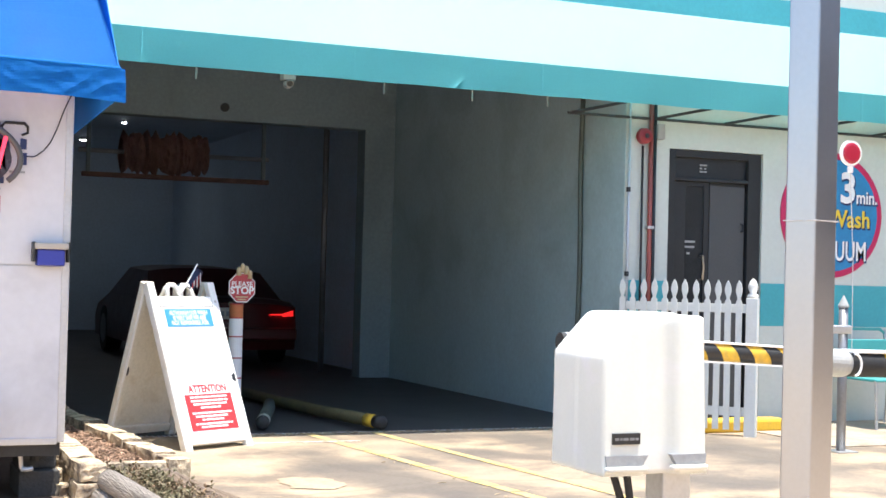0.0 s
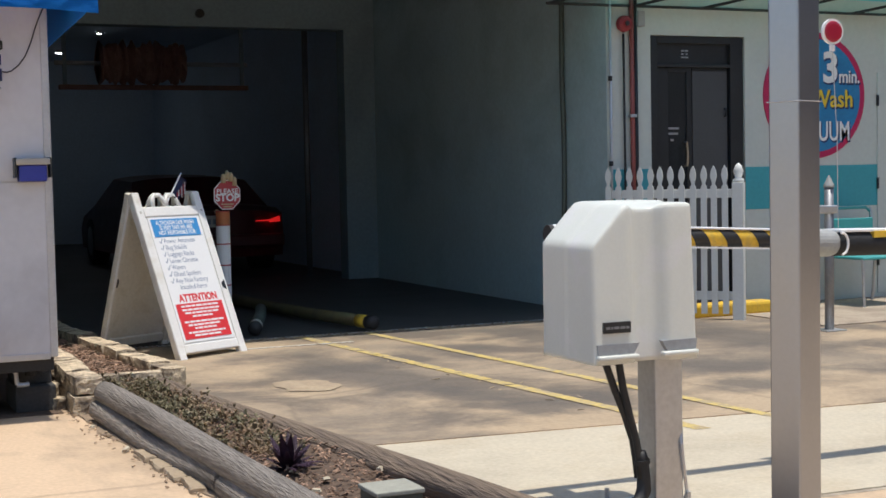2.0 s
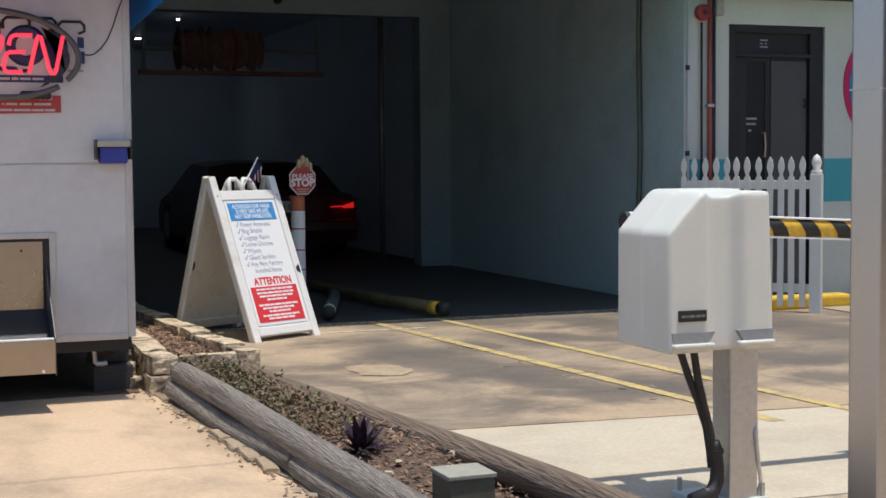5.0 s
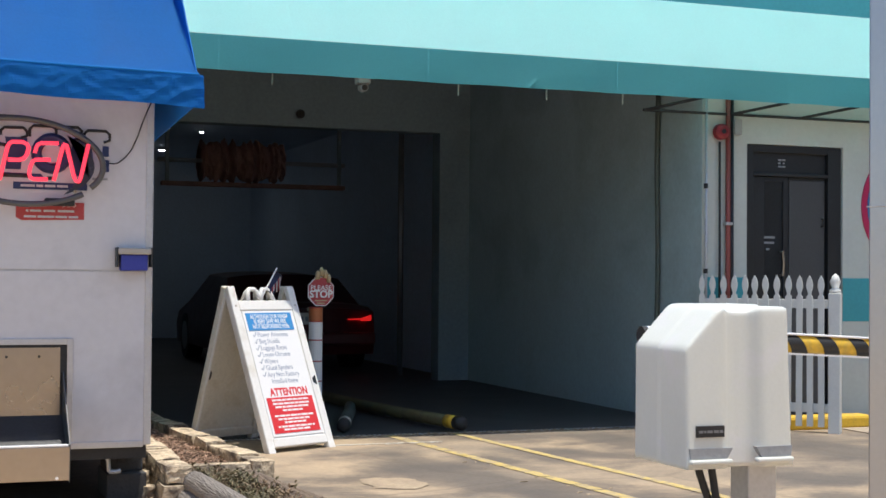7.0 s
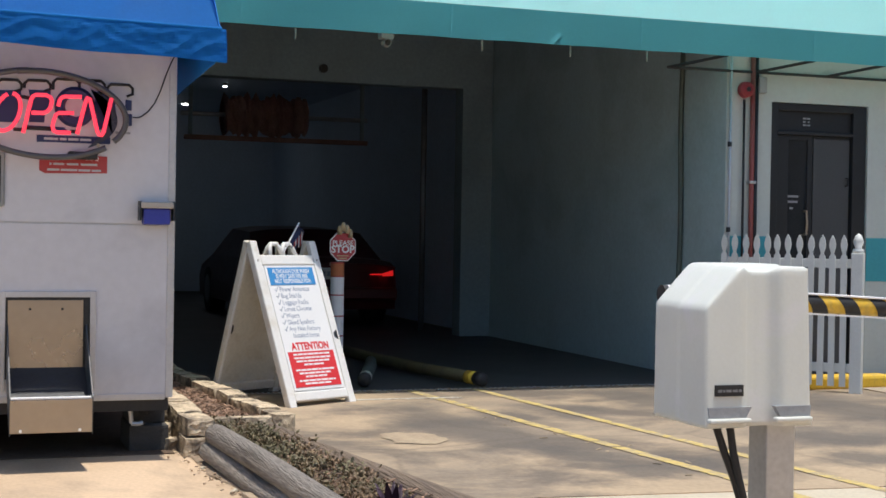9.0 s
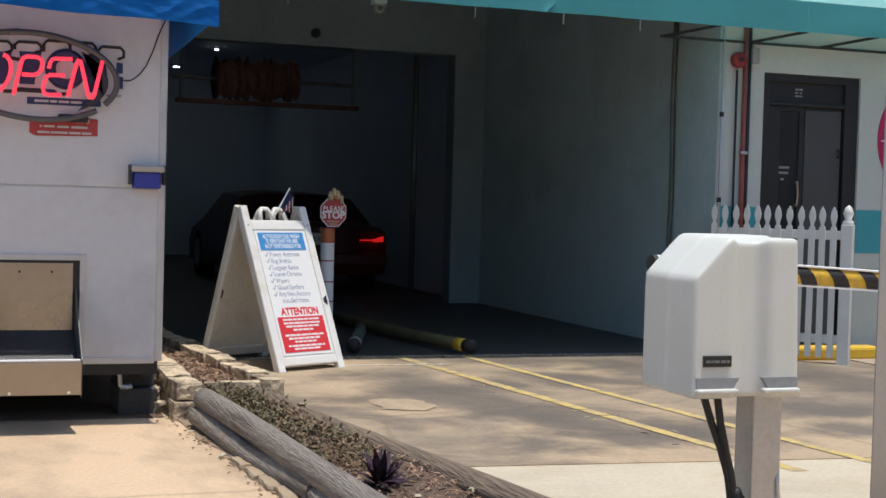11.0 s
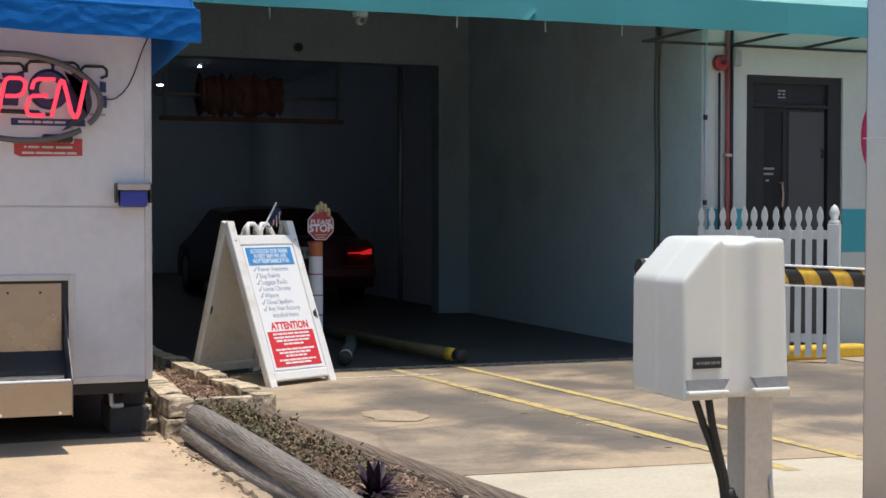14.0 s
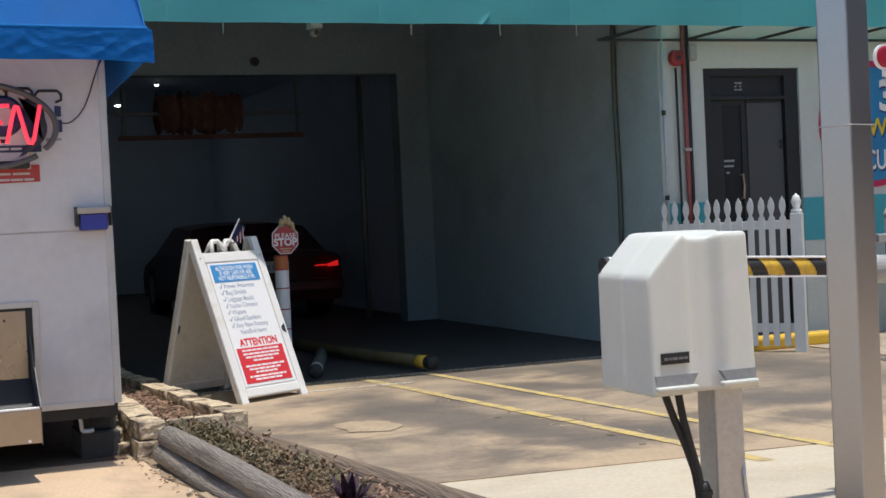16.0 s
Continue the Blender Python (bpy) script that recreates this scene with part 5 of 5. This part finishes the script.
def stone(x0, x1, y0, y1, z0, z1, seed, turn=0.0):
    """A split-face retaining block with chipped edges."""
    rnd = random.Random(seed)
    bm = box(-0.5, 0.5, -0.5, 0.5, -0.5, 0.5)
    bmesh.ops.subdivide_edges(bm, edges=bm.edges[:], cuts=5, use_grid_fill=True)
    o = Vector((rnd.random() * 50, rnd.random() * 50, rnd.random() * 50))
    sx, sy, sz = x1 - x0, y1 - y0, z1 - z0
    for v in bm.verts:
        c = v.co
        p = Vector((c.x * sx, c.y * sy, c.z * sz))
        top = 0.45 if c.z > 0.49 else 1.0
        nz = (noise.noise_vector(p * 12 + o) * 0.011 + noise.noise_vector(p * 38 + o) * 0.008) * top
        corner = sum(1 for q in (c.x, c.y, c.z) if abs(q) > 0.49)
        v.co = p * (0.94 if corner == 3 else 0.975 if corner == 2 else 1.0) + nz
    ob_m = pose((x0 + x1) / 2, (y0 + y1) / 2, (z0 + z1) / 2, rnd.uniform(-2, 2), rnd.uniform(-2, 2), turn + rnd.uniform(-3, 3))
    bm.transform(ob_m)
    return bm


def planter():
    p = thing("planter", "low planter of chipped tan retaining stones", "planter")
    k, y = 0, 8.03
    while y < 11.2:
        L = 0.30 + 0.10 * ((k * 37) % 5) / 5
        xo = 1.842 - 0.075 * (y + L / 2 - 8.05)
        part("stone", stone(xo, xo + 0.14, y, y + L - 0.012, -0.01, 0.130 + 0.008 * math.sin(k * 2.3), k, 4.5), M["stone"], p)
        y, k = y + L, k + 1
    y = 7.46
    while y < 9.9:
        L = 0.32 + 0.09 * ((k * 29) % 5) / 5
        part("stone", stone(1.245, 1.385, y, y + L - 0.014, 0.100, 0.203 + 0.008 * math.sin(k * 1.7), k + 40), M["stone"], p)
        part("stone", stone(1.235, 1.375, y - 0.02, y + L - 0.05, -0.02, 0.098, k + 80), M["stone"], p)
        y, k = y + L, k + 1
    part("stone", stone(1.395, 1.78, 7.76, 7.88, 0.02, 0.155, 171, 0), M["stone"], p)
    part("stone", stone(1.16, 1.235, 7.66, 7.74, 0.0, 0.07, 172, 30), M["stone"], p)
    part("stone", stone(1.14, 1.225, 7.86, 7.95, 0.0, 0.12, 173, -20), M["stone"], p)
    part("soil", box(1.385, 1.80, 7.86, 11.0, 0.0, 0.045), M["soil"], p, "dark soil")


planter()


def chips(name, label, category, n, place, size, material, seed):
    """Many small flat chips, joined."""
    rnd = random.Random(seed)
    verts, faces = [], []
    for _ in range(n):
        x, y, z = place(rnd)
        l, w, h = size[0] * rnd.uniform(0.5, 1.3), size[1] * rnd.uniform(0.5, 1.3), size[2] * rnd.uniform(0.5, 1.2)
        m = pose(x, y, z, rnd.uniform(-25, 25), rnd.uniform(-25, 25), rnd.uniform(0, 360))
        b = len(verts)
        for dx, dy, dz in ((-1, -1, -1), (1, -0.7, -1), (0.8, 1, -1), (-0.9, 0.8, -1), (-0.7, -0.8, 1), (0.8, -0.6, 1), (0.6, 0.7, 1), (-0.8, 0.6, 1)):
            verts.append(tuple(m @ Vector((dx * l / 2, dy * w / 2, dz * h / 2))))
        faces += [tuple(b + i for i in f) for f in ((3, 2, 1, 0), (4, 5, 6, 7), (0, 1, 5, 4), (1, 2, 6, 5), (2, 3, 7, 6), (3, 0, 4, 7))]
    me = bpy.data.meshes.new(name)
    me.from_pydata(verts, [], faces)
    me.materials.append(material)
    return tagged(new(name, me), label, category, kind="stuff")


chips("bark_mulch", "brown bark mulch chips filling the stone planter", "mulch", 2600, lambda r: (r.uniform(1.40, 1.84), r.uniform(7.9, 10.8), 0.05 + r.uniform(0, 0.03)), (0.05, 0.011, 0.007), M["mulch"], 5)


def log_between(name, path, r, label, seed, look_of="log"):
    """A weathered round timber with splits along the grain."""
    bm = bmesh.new()
    n, segs = 60, 26
    pts = [Vector(path[0]).lerp(Vector(path[1]), i / n) for i in range(n + 1)]
    d = (pts[-1] - pts[0]).normalized()
    u = d.cross(Vector((0, 0, 1))).normalized()
    w = u.cross(d)
    rings = []
    for i, p in enumerate(pts):
        ring = []
        for k in range(segs):
            a = k * math.tau / segs
            rr = r * (1 + 0.05 * noise.noise((math.cos(a) * 2 + seed, math.sin(a) * 2, i * 0.05)) - 0.07 * max(0, noise.noise((math.cos(a) * 7 + seed, math.sin(a) * 7, i * 0.035))) ** 0.8)
            wob = 0.012 * math.sin(i * 0.09 + seed)
            ring.append(bm.verts.new(p + w * wob + rr * (math.cos(a) * u + math.sin(a) * w)))
        rings.append(ring)
    for a, b in zip(rings, rings[1:]):
        for k in range(segs):
            bm.faces.new((a[k], a[(k + 1) % segs], b[(k + 1) % segs], b[k]))
    bm.faces.new(rings[0][::-1]), bm.faces.new(rings[-1])
    bmesh.ops.recalc_face_normals(bm, faces=bm.faces[:])
    return tagged(part(name, bm, M[look_of], smooth=True), label, "log", "border logs")


log_between("border_log", ((1.36, 7.25, 0.13), (1.60, 3.0, 0.115)), 0.058, "weathered grey round timber log edging the plant bed", 1)
log_between("border_log", ((1.325, 7.25, 0.045), (1.452, 5.30, 0.04)), 0.052, "old grey timber log lying under the upper log", 2)
log_between("border_log", ((1.452, 5.27, 0.038), (1.55, 3.0, 0.035)), 0.053, "old grey timber log lying under the upper log", 3)
log_between("border_log", ((1.752, 7.71, 0.072), (2.30, 3.0, 0.072)), 0.066, "weathered brown timber log between plant bed and driveway", 4, "logdark")


def bed_z(y):
    """Height of the soil, lower towards the street end."""
    s = min(1.0, max(0.0, (y - 4.72) / 0.45))
    return 0.022 + 0.063 * s * s * (3 - 2 * s)


bm = bmesh.new()
n = 90
grid = []
for i in range(n + 1):
    y = 7.76 - 4.76 * i / n
    xa, xb = 1.36 + 0.0565 * (7.25 - y), 1.80 + 0.116 * (7.3 - y)
    grid.append([bm.verts.new((xa + (xb - xa) * j / 8, y, bed_z(y) + 0.02 * noise.noise((j * 0.6, y * 4, 0)))) for j in range(9)])
for a, b in zip(grid, grid[1:]):
    for j in range(8):
        bm.faces.new((a[j], b[j], b[j + 1], a[j + 1]))
setting("plant_bed", bm, M["soil"], "dark soil bed between the timber logs", "soil")


def bed_x(y, s):
    xa, xb = 1.36 + 0.0565 * (7.25 - y), 1.80 + 0.116 * (7.3 - y)
    return xa + 0.055 + (xb - xa - 0.10) * s


chips("bed_litter", "brown leaf litter and bark on the soil bed", "litter", 1900, lambda r: (lambda y: (bed_x(y, r.random()), y, bed_z(y) + 0.02 + r.uniform(-0.012, 0.01)))(r.uniform(3.2, 7.4)), (0.03, 0.010, 0.005), M["mulch"], 6)
chips("pale_pebbles", "pale pebbles and broken shells on the soil bed", "pebbles", 10, lambda r: (lambda y: (bed_x(y, r.random()), y, bed_z(y) + 0.02))(r.uniform(4.6, 5.3)), (0.035, 0.025, 0.014), M["apron"], 7)
chips("gravel_strip", "crumbled soil and gravel along the lower log", "gravel", 170, lambda r: (lambda y: (1.325 + (7.25 - y) * 0.062 - 0.06 - abs(r.gauss(0, 0.05)), y, 0.006 + r.uniform(0, 0.01)))(r.uniform(3.4, 8.2)), (0.018, 0.012, 0.006), M["litter"], 8)
chips("pale_gravel", "pale pebbles and shell bits beside the log", "gravel", 14, lambda r: (lambda y: (1.325 + (7.25 - y) * 0.062 - 0.07 - abs(r.gauss(0, 0.04)), y, 0.014))(r.uniform(3.4, 7.2)), (0.035, 0.025, 0.014), M["apron"], 9)


chips("paint_flecks", "pale flecks of worn paint and grit on the driveway", "flecks", 26, lambda r: (lambda y: (3.30 + (10.0 - y) * 0.095 + r.gauss(0.04, 0.10), y, 0.0085))(r.uniform(5.95, 9.8)), (0.045, 0.016, 0.003), M["walkpale"], 15)
chips("drain_grit", "pale grit gathered along the trench drain", "grit", 260, lambda r: (r.uniform(2.75, 6.0), 10.11 + r.gauss(0, 0.03), 0.008), (0.035, 0.014, 0.006), M["walkpale"], 16)


def succulents():
    rnd = random.Random(12)
    verts, faces = [], []
    for _ in range(430):
        y = 7.70 - 2.25 * rnd.random() ** 0.85
        s = 0.05 + 0.72 * rnd.random()
        x = bed_x(y, s)
        h = rnd.uniform(0.04, 0.10) * (1.0 if y > 5.9 else 0.6) * (1.35 if y > 6.6 and rnd.random() < 0.25 else 1.0)
        lean = Vector((rnd.uniform(-0.6, 0.6), rnd.uniform(-0.6, 0.6), 1)).normalized()
        for _ in range(7):
            f = rnd.uniform(0.15, 1.0)
            base = Vector((x, y, 0.09)) + lean * h * f
            d = Vector((rnd.uniform(-1, 1), rnd.uniform(-1, 1), rnd.uniform(0.1, 1.0))).normalized()
            sd = d.cross(Vector((rnd.uniform(-1, 1), rnd.uniform(-1, 1), 1))).normalized()
            up = sd.cross(d)
            L, w = rnd.uniform(0.018, 0.034), rnd.uniform(0.005, 0.009)
            b = len(verts)
            verts += [tuple(base), tuple(base + d * L * 0.55 + sd * w), tuple(base + d * L), tuple(base + d * L * 0.55 - sd * w), tuple(base + d * L * 0.5 + up * w * 0.8)]
            faces += [(b, b + 1, b + 4), (b + 1, b + 2, b + 4), (b + 2, b + 3, b + 4), (b + 3, b, b + 4), (b, b + 3, b + 2, b + 1)]
    me = bpy.data.meshes.new("succulents")
    me.from_pydata(verts, [], faces)
    me.materials.append(M["leaf"])
    tagged(new("succulents", me), "dusty olive green creeping succulents in the soil bed", "plants", kind="stuff")


succulents()


def purple_plant(x, y, k):
    p = thing("purple_plant", "spiky dark purple leaved plant in the soil bed", "plant", (x, y, 0.085))
    rnd = random.Random(31)
    for i in range(38):
        a, up = rnd.uniform(0, math.tau), rnd.uniform(0.25, 1.35)
        L, w = rnd.uniform(0.11, 0.18) * k, rnd.uniform(0.014, 0.021)
        d = Vector((math.cos(a) * math.cos(up), math.sin(a) * math.cos(up), math.sin(up)))
        sd = Vector((-math.sin(a), math.cos(a), 0))
        nrm = sd.cross(d)
        bm = bmesh.new()
        prev = None
        for j in range(6):
            s = j / 5
            c = d * L * s + Vector((0, 0, -0.05 * s * s * math.cos(up)))
            ww = w * math.sin(math.pi * min(0.98, 0.22 + 0.78 * s)) + 0.0006
            row = [bm.verts.new(c - sd * ww), bm.verts.new(c - nrm * ww * 0.4), bm.verts.new(c + sd * ww)]
            if prev:
                for q in range(2):
                    bm.faces.new((prev[q], prev[q + 1], row[q + 1], row[q]))
            prev = row
        bmesh.ops.solidify(bm, geom=bm.faces[:], thickness=0.0015)
        part("leaf", bm, M["purple"], p, smooth=True)


purple_plant(1.675, 5.20, 1.12)
ub = thing("utility_box", "small grey utility box standing in the soil bed", "utility box", (1.755, 4.46, -0.01), 0)
part("case", box(0, 0.17, 0, 0.17, 0.0, 0.135, 0.004), M["boxgrey"], ub)
part("lid", box(-0.006, 0.176, -0.006, 0.176, 0.135, 0.152, 0.004), M["boxlid"], ub, "pale grey lid")

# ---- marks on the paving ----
# soil-dark sheet that deepens the shade under the trailer by colour
setting("dirt_floor", box(-3.2, 1.2, 7.56, FACADE, -0.1, 0.005), M["soil"], "dark sheet painting the shade under the kiosk trailer", "soil")
bm = bmesh.new()
corners = [Vector(c) for c in ((2.45, 7.96, 0.0085), (2.45, 7.60, 0.0085), (2.66, 7.52, 0.0085), (2.79, 7.65, 0.0085), (2.79, 7.89, 0.0085), (2.57, 8.03, 0.0085))]
ring = []
for a, b in zip(corners, corners[1:] + corners[:1]):
    for k in range(8):
        q = a.lerp(b, k / 8)
        ring.append(bm.verts.new(q + Vector((0.03 * noise.noise(q * 9), 0.04 * noise.noise(q * 11 + Vector((5, 0, 0))), 0))))
bm.faces.new(ring)
setting("concrete_patch", bm, M["walkpale"], "pale mended patch in the blotchy driveway", "patch")
bm = bmesh.new()
left, right = [], []
for i in range(46):
    y = 8.0 - 5.0 * i / 45
    x = 1.325 + (7.25 - y) * 0.062
    left.append(bm.verts.new((x - 0.07 - 0.05 * noise.noise((y * 3, 1, 0)) - 0.03 * noise.noise((y * 11, 2, 0)), y, 0.005)))
    right.append(bm.verts.new((x + 0.05, y, 0.008)))
for i in range(45):
    bm.faces.new((left[i], left[i + 1], right[i + 1], right[i]))
setting("soil_strip", bm, M["litter"], "crumbled tan soil along the lower log", "soil")
setting("side_pavement", box(7.0, 30, 8.55, FACADE - 0.002, -0.1, 0.012), M["walk"], "tan concrete walk along the white wall", "pavement")
cover = part("access_cover", rod([(8.35, 9.0, 0.012), (8.35, 9.0, 0.02)], 0.09, 20), M["block"])
tagged(cover, "small round access cover in the concrete walk", "access cover")
for i, (x, y) in enumerate(((1.345, 6.05), (1.36, 5.82), (1.37, 5.60), (1.385, 5.36))):
    sl = part("edging_slab", stone(x - 0.045, x + 0.015, y, y + 0.225, -0.03, 0.024, 300 + i), M["walkpale"])
    tagged(sl, "pale broken concrete slab beside the lower log", "slab", "edging slabs")
